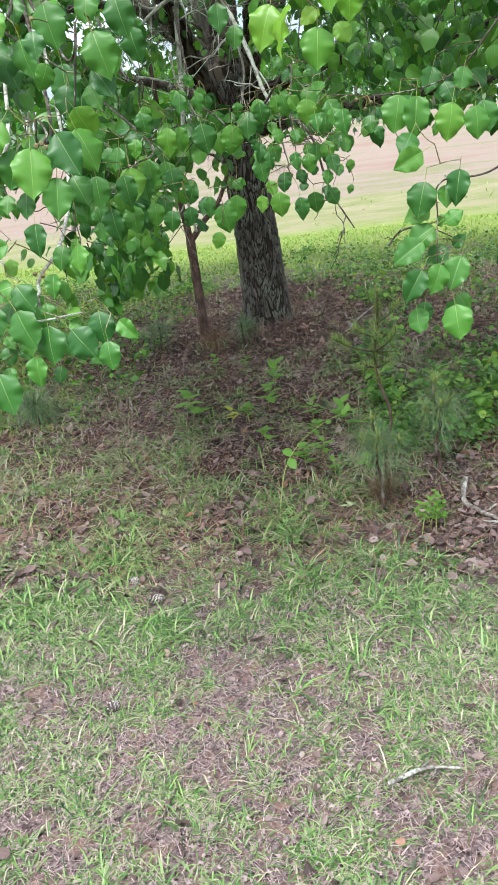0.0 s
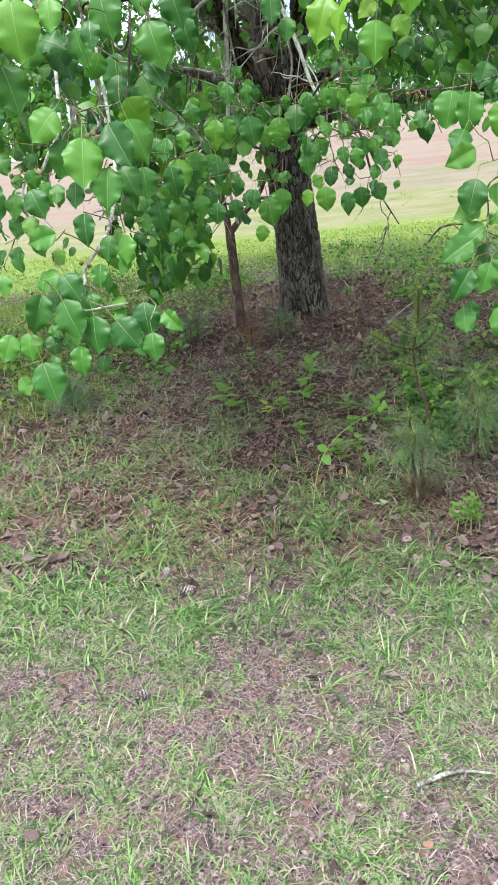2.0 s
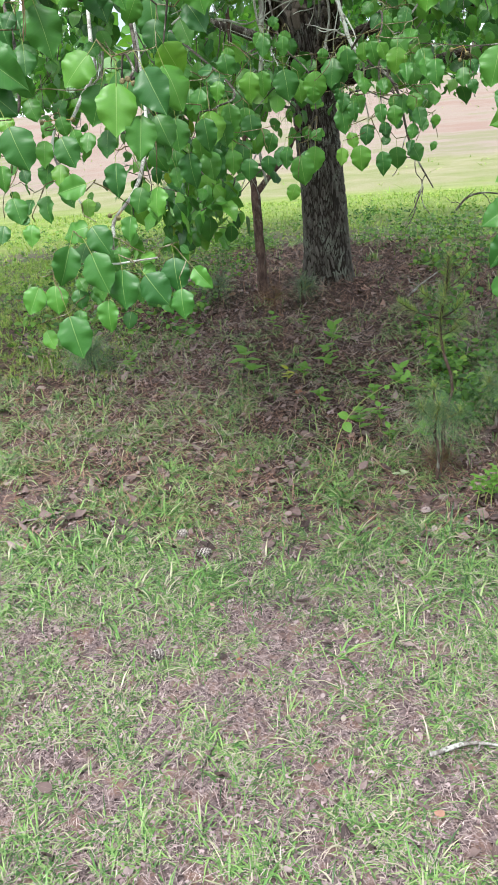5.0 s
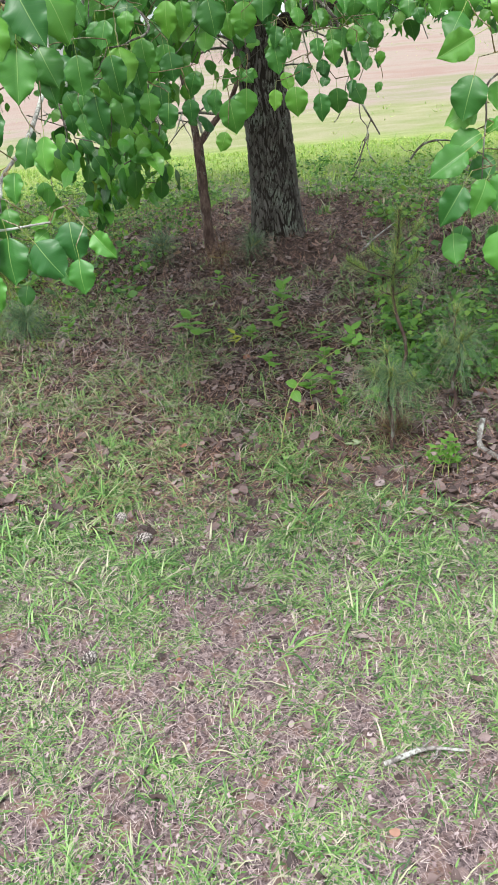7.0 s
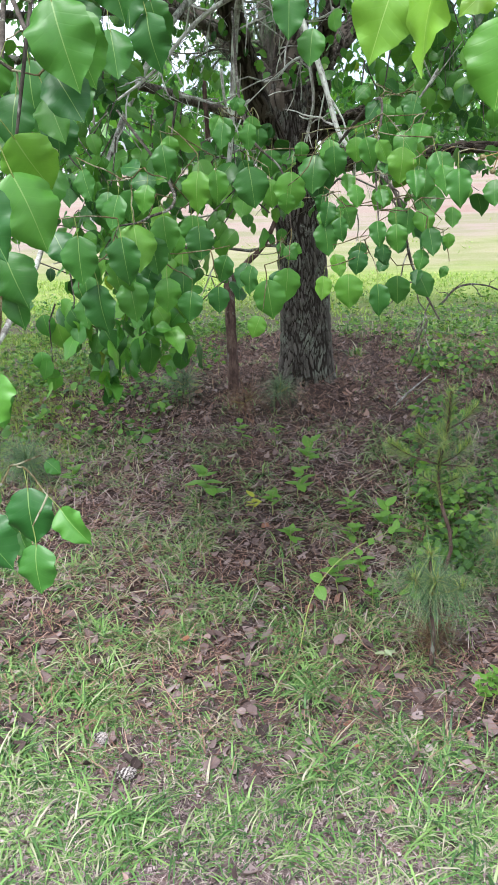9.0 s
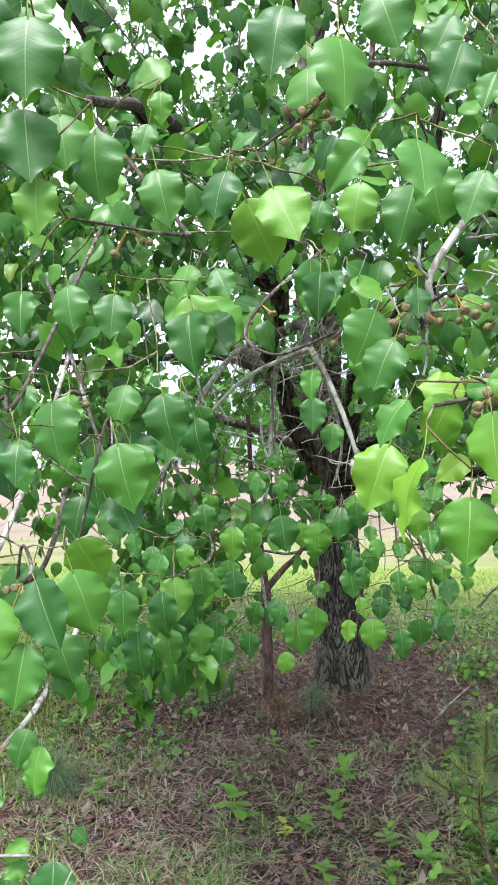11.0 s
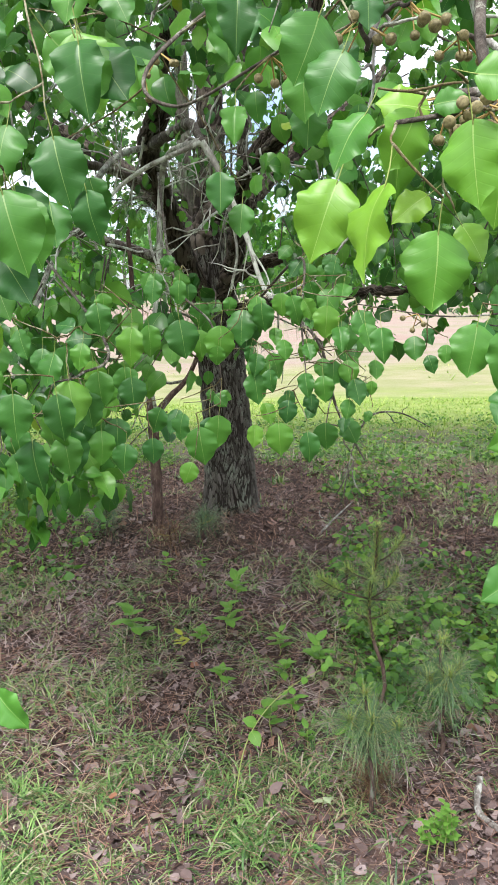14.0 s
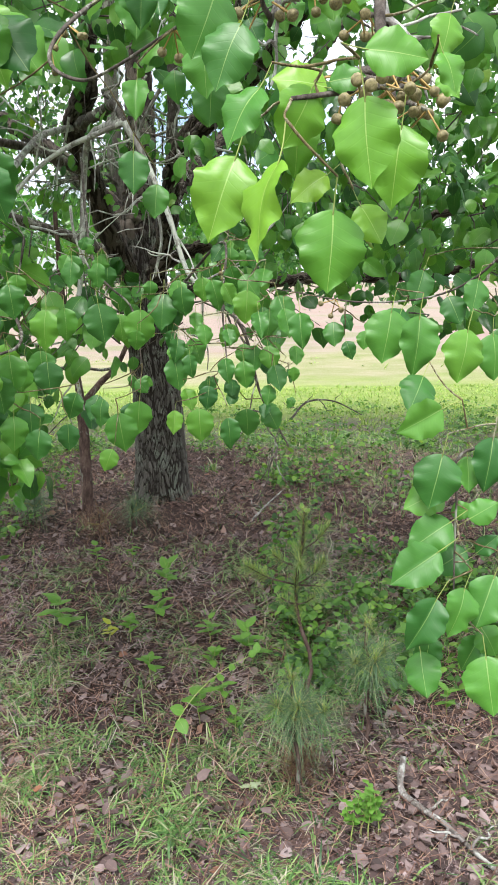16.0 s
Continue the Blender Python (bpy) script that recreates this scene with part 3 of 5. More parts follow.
grass("verge_tufts", "rough tufts of dry and green grass over the far bank", 2600, (-16, 20, 15.5, 46),
      lambda x, y: np.clip(0.35 + 1.2 * patch(x * 0.35, y, 0.35, 4.2), 0.03, 1), 6, 0.30, 0.035, M_FARGRASS, 1, 1.1)


def lying(name, label, n, area, keep, length, width, mat_, category, lift=0.006):
    x, y = strewn(n, *area, keep)
    n = len(x)
    az = rng.uniform(0, 2 * math.pi, n)
    D = np.stack([np.cos(az), np.sin(az), rng.normal(0.05, 0.22, n)], 1)
    P = np.stack([x, y, ground_z(x, y) + rng.uniform(0.001, 2.5 * lift, n)], 1)
    v, f = ribbons(P, D, length * rng.uniform(0.4, 1.3, n), width * rng.uniform(0.6, 1.3, n), rng.normal(0, 0.2, n), 1 if length < 0.1 else 2)
    return tagged(new(name, mesh_of(name, v, f, [mat_])), label, category, kind="stuff")


lying("dry_thatch", "pale pinkish dead grass stems lying over the soil", 165000, (-1.5, 2.0, 0.8, 3.9), lambda x, y: (1 - 0.8 * litter_zone(x, y)) * (1 - 0.6 * smooth(2.2, 3.0, y)) * near_plot(x, y), 0.034, 0.0016, M_STRAW, "thatch")
lying("dry_grass", "bleached dead grass blades over the litter", 9000, (-1.3, 1.2, 3.1, 5.0), lambda x, y: np.clip(0.5 + 1.3 * patch(x, y, 2.4, 3.9), 0.05, 1) * (1 - 0.7 * bare_right(x, y)), 0.11, 0.0032, M_STRAW, "dry grass", 0.018)
lying("pine_straw", "fallen red-brown pine needles around the trunk", 48000, (-2.2, 2.6, 2.4, 7.6), lambda x, y: np.clip(litter_zone(x, y) + 0.2, 0, 1) * drip_ring(x, y), 0.12, 0.0028, M_PINESTRAW, "pine straw", 0.016)


def fallen_leaves(n, area, keep, size, name, label, shapes=None, mat_=M_DEADLEAF):
    x, y = strewn(n, *area, keep)
    n = len(x)
    az = rng.uniform(0, 2 * math.pi, n)
    D = np.stack([np.cos(az), np.sin(az), rng.normal(0, 0.25, n)], 1)
    N = np.stack([rng.normal(0, 0.5, n), rng.normal(0, 0.5, n), np.ones(n)], 1)
    shapes = shapes or [leaf_shape(False, 0.12, f, c, nr) for f, c, nr in ((0.5, 0.3, 0.8), (-0.5, -0.3, 0.9), (0.8, -0.2, 0.7), (0.1, 0.15, 0.9))]
    P = np.stack([x, y, ground_z(x, y) + rng.uniform(0.004, 0.022, n)], 1)
    v, f, u = scatter(shapes, P, D, N, size * rng.uniform(0.5, 1.25, n), rng)
    return tagged(new(name, mesh_of(name, v, f, [mat_], u)), label, "leaf litter", kind="stuff")


grass("lawn", "rough thin lawn of green grass and thatch round the tree", 30000, (-7, 7.5, -6, 7.5),
      lambda x, y: np.clip(0.5 + 0.8 * patch(x, y, 1.2, 4.0), 0.05, 1) * (1 - litter_zone(x, y)) * (1 - near_plot(x, y)) * (1 - smooth(5, 9, np.hypot(x, y - 1))), 5, 0.10, 0.008, M_GRASS, 1, 1.1)
fallen_leaves(23000, (-2.6, 3.0, 2.1, 7.8), lambda x, y: np.clip(0.20 + litter_zone(x, y) * 0.28 + 0.35 * patch(x, y, 1.6, 7.7) + 0.75 * thin_turf(x, y), 0, 1) * drip_ring(x, y), 0.044, "leaf_litter", "curled brown fallen pear leaves under the tree")
fallen_leaves(1300, (0.7, 1.75, 2.35, 3.4), lambda x, y: bare_right(x, y), 0.046, "leaf_drift", "drift of curled brown leaves beside the young pines")
fallen_leaves(1700, (-1.8, 2.4, 0.5, 2.6), lambda x, y: np.clip(0.12 + 0.7 * patch(x, y, 2.2, 4.4) + 0.6 * thin_turf(x, y), 0, 1) * near_plot(x, y), 0.030, "scattered_leaves", "few brown dead leaves scattered in the short grass")

fallen_leaves(70000, (-1.6, 2.2, 0.8, 6.6), lambda x, y: np.clip(0.6 + 0.9 * patch(x, y, 2.4, 8.8), 0.1, 1) * (1 - 0.5 * smooth(4, 6, y)) * near_plot(x, y), 0.014, "leaf_crumbs", "pinkish-brown crumbs of dead leaves among the grass", TINY, M_CRUMB)

# ---- pear tree ----
TRUNK = np.array([0.11, 5.76])
BASE = (float(TRUNK[0]), float(TRUNK[1]), float(ground_z(*TRUNK)))
pear = thing("pear_tree", BASE, "broad pear tree with dark furrowed bark and glossy green leaves", "tree")


def barked(path, radii, sides, cell, depth, seed, flare=0.0):
    """A trunk or limb whose bark is broken into upright plates with furrows between. Returns verts, faces, uv (height and chance of each plate)."""
    g = np.random.default_rng(seed)
    path, radii = np.asarray(path, float), np.asarray(radii, float)
    n = len(path)
    t = np.gradient(path, axis=0)
    t /= np.linalg.norm(t, axis=1, keepdims=True)
    run = np.concatenate([[0], np.cumsum(np.linalg.norm(np.diff(path, axis=0), axis=1))])
    girth = 2 * math.pi * radii.mean()
    tall = cell * 5.6
    m = int(girth * run[-1] / (cell * tall)) + 4
    sx, sy, chance = g.uniform(0, girth, m), g.uniform(0, run[-1], m), g.random(m)
    sx, sy, chance = np.concatenate([sx - girth, sx, sx + girth]), np.tile(sy, 3), np.tile(chance, 3)
    ref = np.array([1.0, 0, 0]) if abs(t[0][0]) < 0.8 else np.array([0, 1.0, 0])
    ang = np.arange(sides) * 2 * math.pi / sides
    vs, uv = [], []
    for i in range(n):
        a = np.cross(t[i], ref)
        a /= np.linalg.norm(a)
        b = np.cross(t[i], a)
        ref = np.cross(a, t[i])
        d = np.cos(ang)[:, None] * a + np.sin(ang)[:, None] * b
        wob = 0.8 * cell * np.sin(run[i] * 17 + 3 * ang)
        near = np.abs(sy - run[i]) < 2.2 * tall
        e = ((ang / (2 * math.pi) * girth + wob)[:, None] - sx[near]) / cell
        h = ((run[i] + 0.4 * tall * np.sin(ang * 9 + 1))[:, None] - sy[near]) / tall
        dist = (np.abs(e) ** 3 + np.abs(h) ** 3) ** (1 / 3)
        two = np.partition(dist, 1, axis=1)
        plate = smooth(0.0, 0.5, two[:, 1] - two[:, 0])
        pick = chance[near][dist.argmin(1)]
        grow = 1 + flare * (math.exp(-run[i] * 7) * (0.16 + 0.14 * np.sin(3 * ang + 1.2) + 0.10 * np.sin(5 * ang)) + 0.03 * np.sin(2 * ang + run[i] * 3))
        r = radii[i] * grow + depth * (plate - 0.75 + 0.5 * (pick - 0.5) * plate)
        vs.append(path[i] + d * r[:, None])
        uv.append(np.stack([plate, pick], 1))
    k = np.arange(sides)
    fs = np.concatenate([np.stack([i * sides + k, i * sides + (k + 1) % sides, (i + 1) * sides + (k + 1) % sides, (i + 1) * sides + k], 1) for i in range(n - 1)])
    return np.concatenate(vs), fs, np.concatenate(uv)


p = curve_points([(0.11, 5.76, BASE[2] - 0.08), (0.11, 5.76, BASE[2] + 0.12), (0.10, 5.76, 0.9), (0.06, 5.75, 1.5), (0.02, 5.72, 2.1)], 270)
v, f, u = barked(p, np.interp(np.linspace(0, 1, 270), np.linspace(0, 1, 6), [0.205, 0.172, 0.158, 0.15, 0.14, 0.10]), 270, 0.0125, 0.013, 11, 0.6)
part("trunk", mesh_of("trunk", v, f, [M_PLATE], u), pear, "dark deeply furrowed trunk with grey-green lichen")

LIMB_PATHS = [
    ([(0.06, 5.74, 1.5), *[(-0.02, 5.65, 1.69), (-0.124, 5.40, 1.964), (-0.189, 5.10, 2.227), (-0.216, 4.85, 2.410), (-0.134, 4.65, 2.531), (-0.133, 4.57, 2.612), (-0.202, 4.50, 2.643), (-0.281, 4.40, 2.725), (-0.359, 4.25, 2.828), (-0.437, 4.10, 2.911), (-0.74, 3.4, 3.4), (-1.25, 2.9, 4.1), (-1.6, 2.6, 5.0)]], 0.072, 0.022),
    ([(-0.133, 4.57, 2.612), (-0.082, 4.50, 2.782), (-0.040, 4.40, 3.021), (0.01, 4.1, 4.6)], 0.045, 0.02),
    ([(0.07, 5.74, 1.55), *[(0.12, 5.62, 1.72), (0.205, 5.40, 1.992), (0.259, 5.10, 2.303), (0.430, 4.90, 2.503), (0.542, 4.70, 2.674), (0.85, 4.0, 4.3)]], 0.066, 0.028),
    ([(0.239, 5.12, 2.283), (0.261, 5.00, 2.622), (0.263, 4.95, 2.881), (0.304, 4.90, 3.168), (0.41, 4.7, 4.4)], 0.032, 0.014),
    ([(0.05, 5.72, 1.75), (0.332, 5.55, 1.870), (0.733, 5.20, 1.942), (1.233, 4.75, 1.925), (1.881, 4.20, 1.998)], 0.05, 0.016),
    ([(0.08, 5.74, 1.6), (0.482, 5.40, 1.653), (0.983, 4.90, 1.677), (1.436, 4.30, 1.672), (1.791, 3.60, 1.808)], 0.043, 0.012),
    ([(0.0, 5.72, 1.8), (-0.464, 5.60, 1.993), (-1.109, 5.20, 2.152), (-1.810, 4.60, 2.215), (-2.623, 3.90, 2.333)], 0.036, 0.012),
    ([(0.02, 5.72, 2.0), (0.05, 5.8, 2.8), (0.0, 5.8, 4.2), (0.1, 5.7, 6.2)], 0.11, 0.03),
    ([(0.04, 5.8, 2.0), (0.5, 6.4, 2.6), (1.3, 7.4, 3.4), (2.0, 8.3, 4.4)], 0.08, 0.02),
    ([(0.0, 5.8, 2.0), (-0.6, 6.5, 2.6), (-1.5, 7.3, 3.3), (-2.2, 8.2, 4.2)], 0.08, 0.02),
    ([(-0.189, 5.10, 2.227), (-0.505, 4.70, 2.304), (-0.903, 4.00, 2.168), (-1.206, 3.20, 2.134)], 0.026, 0.010),
    ([(0.259, 5.10, 2.303), (0.595, 4.40, 2.500), (0.755, 3.40, 2.514), (0.818, 2.40, 2.333), (0.702, 1.68, 2.061)], 0.045, 0.010),
    ([(-0.281, 4.40, 2.725), (-0.243, 3.40, 2.773), (-0.169, 2.50, 2.543), (-0.110, 1.85, 2.259)], 0.04, 0.008),
    ([(-0.216, 4.85, 2.410), (-0.022, 4.30, 2.357), (0.083, 3.60, 2.217), (0.158, 3.00, 2.027)], 0.03, 0.011),
]
for pts, r0, r1 in LIMB_PATHS:
    p = curve_points(pts, 8 * len(pts))
    if r0 > 0.042:
        span = sum(math.dist(a, b) for a, b in zip(pts, pts[1:]))
        p = curve_points(pts, min(170, int(span / 0.015)))
        p[1:-1] += rng.normal(0, 0.0035, (len(p) - 2, 3))
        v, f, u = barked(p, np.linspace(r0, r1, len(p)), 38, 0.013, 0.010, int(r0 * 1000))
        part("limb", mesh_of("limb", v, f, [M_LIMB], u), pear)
        continue
    v, f = tube(p, np.linspace(r0, r1, len(p)), 9, 0.2, r0 * 50)
    part("limb", mesh_of("limb", v, f, [M_TWIG]), pear)

# bare lichen-covered hanging branches
BARE = [
    ([(0.158, 3.00, 2.027), (0.035, 3.30, 2.053), (-0.007, 3.42, 1.961), (-0.028, 3.40, 1.651), (-0.069, 3.40, 1.410), (-0.040, 3.40, 1.179)], 0.013),
    ([(0.158, 3.00, 2.027), (0.208, 3.00, 1.936), (0.268, 2.95, 1.786), (0.318, 2.90, 1.626), (0.369, 2.80, 1.567)], 0.010),
    ([(0.369, 2.80, 1.567), (0.450, 2.70, 1.477), (0.499, 2.75, 1.305), (0.569, 2.75, 1.173)], 0.0055),
    ([(-0.216, 4.85, 2.410), (-0.302, 4.20, 2.211), (-0.452, 3.80, 1.818), (-0.554, 3.50, 1.371), (-0.585, 3.45, 1.120)], 0.016),
    ([(0.158, 3.00, 2.027), (-0.054, 3.10, 1.956), (-0.196, 3.10, 1.827), (-0.297, 3.05, 1.748)], 0.008),
    ([(0.208, 3.00, 1.936), (0.246, 3.05, 1.745), (0.225, 3.10, 1.624)], 0.006),
    ([(0.643, 2.00, 2.195), (0.515, 1.59, 1.900), (0.522, 1.58, 1.848), (0.529, 1.57, 1.802), (0.530, 1.57, 1.764)], 0.0062),
    ([(0.525, 1.57, 1.813), (0.538, 1.55, 1.793), (0.553, 1.55, 1.779)], 0.0045),
    ([(0.531, 1.68, 2.034), (0.426, 1.55, 1.868), (0.417, 1.53, 1.819), (0.406, 1.53, 1.789)], 0.0058),
]
for pts, r0 in BARE:
    p = curve_points(pts, 7 * len(pts))
    pieces = [tube(p, np.linspace(r0, r0 * 0.45, len(p)), 8, 0.25, r0 * 900)]
    for k in range(4, len(p) - 2, 4):
        reach = 1.0 if p[k][1] > 2.2 else 0.3
        q = p[k] + reach * (rng.normal(0, 0.09, 3) + np.array((0, -0.02, -0.06)))
        w = crooked(p[k], q, rng, 0.07, 4)
        pieces.append(tube(w, np.linspace(min(r0 * 0.35, 0.0035), 0.0014, len(w)), 5, 0.2))
        q2 = q + reach * rng.normal(0, 0.05, 3)
        w = crooked(w[4], q2, rng, 0.08, 3)
        pieces.append(tube(w, np.linspace(0.0022, 0.0012, len(w)), 4))
    v, f = join(pieces)
    part("hanging_branch", mesh_of("hanging_branch", v, f, [M_LICHEN if r0 > 0.0056 or pts[0][1] < 1.7 else M_TWIG]), pear, "bare pale branch crusted with lichen")

# sprays of leaves hanging nearest to the path: x, y, z of the leaf's base, bearing, slope, length, and how far it is turned about its midrib
A1 = [
    (-0.170, 1.47, 1.717, 12, -78, 0.099), (-0.114, 1.50, 1.716, -6, -68, 0.055), (-0.079, 1.52, 1.667, 23, -70, 0.063),
    (-0.142, 1.60, 1.667, 51, -66, 0.078), (-0.156, 1.55, 1.675, -60, -53, 0.065), (-0.248, 1.58, 1.632, 54, -67, 0.088),
    (-0.014, 1.47, 1.708, 23, -73, 0.073), (-0.155, 1.55, 1.664, 67, -15, 0.054), (-0.039, 1.63, 1.597, -21, -68, 0.057),
    (0.058, 1.49, 1.658, 45, -69, 0.077), (0.044, 1.52, 1.602, 57, -49, 0.057), (0.019, 1.57, 1.586, 42, -59, 0.052),
    (-0.028, 1.63, 1.545, 2, -55, 0.035), (0.008, 1.60, 1.517, -29, -60, 0.045), (-0.279, 1.57, 1.562, 13, -64, 0.047),
    (-0.251, 1.55, 1.681, 16, -61, 0.043),
]
A2 = [
    (-0.225, 1.50, 1.211, -46, -68, 0.076), (-0.172, 1.47, 1.200, 52, -65, 0.078), (-0.207, 1.55, 1.210, -40, -57, 0.048),
    (-0.121, 1.48, 1.164, -7, -74, 0.073), (-0.173, 1.57, 1.188, 48, -50, 0.046), (-0.073, 1.47, 1.155, 63, -50, 0.067),
    (-0.023, 1.50, 1.179, 13, -70, 0.061), (-0.008, 1.47, 1.125, 1, -68, 0.053), (0.017, 1.49, 1.160, 57, -42, 0.049),
    (-0.068, 1.53, 1.187, -51, -13, 0.033), (-0.156, 1.48, 1.108, -1, -70, 0.059), (-0.296, 1.49, 1.139, -45, -59, 0.055),
    (-0.261, 1.49, 1.141, 2, -68, 0.054), (-0.227, 1.45, 1.086, 45, -69, 0.080), (-0.018, 1.55, 1.196, 90, -40, 0.022),
]
A3 = [
    (-0.141, 1.51, 1.539, -66, -43, 0.068), (-0.085, 1.47, 1.484, -3, -70, 0.086), (-0.032, 1.47, 1.503, 58, -62, 0.082),
    (-0.130, 1.53, 1.487, -40, -67, 0.068), (-0.050, 1.48, 1.430, -15, -74, 0.074), (-0.032, 1.55, 1.404, 22, -66, 0.054),
    (-0.139, 1.57, 1.413, -19, -66, 0.051), (-0.186, 1.60, 1.412, -13, -58, 0.039), (-0.109, 1.49, 1.355, -1, -70, 0.058),
    (-0.127, 1.60, 1.512, 1, -44, 0.028), (-0.050, 1.52, 1.293, 11, -64, 0.047), (-0.087, 1.57, 1.306, -30, -61, 0.048),
    (-0.145, 1.60, 1.560, -53, -17, 0.034),
]
A4 = [
    (-0.246, 1.65, 1.476, -38, -53, 0.042), (-0.281, 1.65, 1.439, -7, -51, 0.032), (-0.258, 1.55, 1.403, -16, -64, 0.047),
    (-0.218, 1.53, 1.407, 47, -59, 0.057), (-0.234, 1.55, 1.359, -7, -62, 0.043), (-0.172, 1.49, 1.325, -90, -12, 0.060),
    (-0.256, 1.51, 1.306, -3, -66, 0.049), (-0.182, 1.52, 1.296, 4, -56, 0.036), (-0.295, 1.51, 1.256, -5, -60, 0.040),
    (-0.303, 1.52, 1.263, -90, 15, 0.027), (-0.184, 1.50, 1.247, -90, -11, 0.056), (-0.170, 1.49, 1.247, 56, -51, 0.057),
    (-0.099, 1.51, 1.259, -17, -63, 0.046), (-0.323, 1.60, 1.296, -21, -47, 0.032), (-0.317, 1.65, 1.482, 41, -54, 0.045),
]
A5 = [
    (-0.233, 1.52, 1.085, 20, -53, 0.035), (-0.307, 1.52, 1.046, 42, -49, 0.042), (-0.233, 1.55, 1.143, 38, -34, 0.031),
    (-0.236, 1.55, 1.122, 18, -58, 0.040), (-0.146, 1.59, 1.062, -13, -54, 0.035), (-0.114, 1.57, 1.125, 16, -59, 0.040),
    (-0.071, 1.53, 1.164, -41, -22, 0.029), (-0.138, 1.55, 1.200, 24, -55, 0.038), (-0.194, 1.55, 1.140, 28, -60, 0.046),
    (-0.276, 1.55, 1.058, 0, -49, 0.030), (-0.069, 1.57, 1.095, 40, -48, 0.039),
]
A6 = [
    (-0.324, 1.47, 1.553, 90, -37, 0.096), (-0.339, 1.51, 1.497, 90, -38, 0.066), (-0.282, 1.45, 1.429, 52, -65, 0.076),
    (-0.374, 1.60, 1.363, 16, -65, 0.049), (-0.331, 1.60, 1.355, 26, -45, 0.031), (-0.328, 1.52, 1.306, 40, -58, 0.049),
    (-0.308, 1.55, 1.689, 42, -64, 0.061), (-0.244, 1.55, 1.683, -42, -52, 0.044), (-0.340, 1.63, 1.631, 36, -65, 0.059),
    (-0.290, 1.60, 1.574, 25, -67, 0.057), (-0.301, 1.60, 1.629, -30, -45, 0.033), (-0.297, 1.55, 1.722, 60, -50, 0.062),
    (-0.364, 1.63, 1.456, 29, -53, 0.038), (-0.367, 1.55, 1.424, 41, -56, 0.047), (-0.414, 1.65, 1.244, -10, -58, 0.039),
]
B1 = [
    (-0.086, 2.00, 1.528, 46, -71, 0.055), (-0.032, 2.00, 1.488, -57, -69, 0.060), (0.019, 2.05, 1.512, -75, 2, 0.047),
    (-0.087, 1.95, 1.428, 9, -81, 0.081), (-0.026, 1.98, 1.423, 43, -78, 0.081), (-0.067, 1.97, 1.350, 31, -80, 0.087),
    (-0.120, 2.05, 1.319, 30, -76, 0.057), (0.018, 2.10, 1.452, 27, -79, 0.070), (0.018, 2.10, 1.348, 24, -78, 0.065),
    (0.061, 2.10, 1.324, -35, -75, 0.057), (-0.006, 2.10, 1.371, -57, -65, 0.052), (0.044, 2.30, 1.427, 26, -79, 0.069),
    (0.065, 2.20, 1.526, -48, -77, 0.078), (0.002, 2.20, 1.572, 40, -76, 0.065),
]
C1 = [
    (0.079, 2.45, 1.626, -36, -75, 0.058), (0.133, 2.45, 1.623, -36, -75, 0.058), (0.130, 2.45, 1.538, 52, -77, 0.090),
    (0.221, 2.40, 1.524, -3, -82, 0.087), (0.278, 2.50, 1.548, 39, -77, 0.070), (0.288, 2.40, 1.424, 46, -76, 0.073),
    (0.168, 2.40, 1.310, 43, -79, 0.089), (0.131, 2.45, 1.336, -57, -71, 0.067), (0.151, 2.40, 1.235, -59, -64, 0.053),
    (0.094, 2.50, 1.657, 45, 59, 0.032), (0.202, 2.50, 1.373, 65, -46, 0.040), (0.161, 2.60, 1.515, 21, -79, 0.068),
]
C2 = [
    (0.288, 2.30, 1.327, -13, -77, 0.055), (0.336, 2.30, 1.329, 11, -81, 0.077), (0.393, 2.30, 1.309, 38, -78, 0.072),
    (0.321, 2.30, 1.437, 2, -77, 0.053), (0.357, 2.30, 1.375, -32, -75, 0.054), (0.426, 2.30, 1.422, 16, -78, 0.061),
    (0.399, 2.35, 1.383, 61, -60, 0.051), (0.368, 2.35, 1.581, 59, -71, 0.071), (0.435, 2.30, 1.559, -15, -80, 0.073),
    (0.483, 2.35, 1.521, 2, -80, 0.068), (0.472, 2.50, 1.657, -41, -73, 0.055), (0.413, 2.40, 1.492, -65, -60, 0.059),
    (0.297, 2.45, 1.585, 22, -78, 0.063), (0.404, 2.60, 1.672, -72, -50, 0.059),
]
C3 = [
    (0.488, 2.30, 1.413, 27, -66, 0.055), (0.478, 2.30, 1.374, -13, -60, 0.041), (0.405, 2.35, 1.379, 2, -51, 0.032),
    (0.390, 2.30, 1.428, 12, -66, 0.050), (0.433, 2.40, 1.452, -5, -63, 0.044), (0.475, 2.35, 1.333, -22, -54, 0.037),
    (0.444, 2.40, 1.390, -15, -50, 0.032), (0.414, 2.45, 1.346, -31, -44, 0.032), (0.530, 2.30, 1.451, 3, -61, 0.041),
    (0.476, 2.40, 1.497, 3, -62, 0.043), (0.395, 2.30, 1.487, 19, -57, 0.038), (0.349, 2.30, 1.496, 19, -60, 0.043),
    (0.521, 2.50, 1.379, -16, -54, 0.036), (0.499, 2.50, 1.315, -8, -49, 0.031), (0.552, 2.60, 1.383, 19, -53, 0.035),
    (0.296, 2.40, 1.465, -14, -66, 0.052),
]
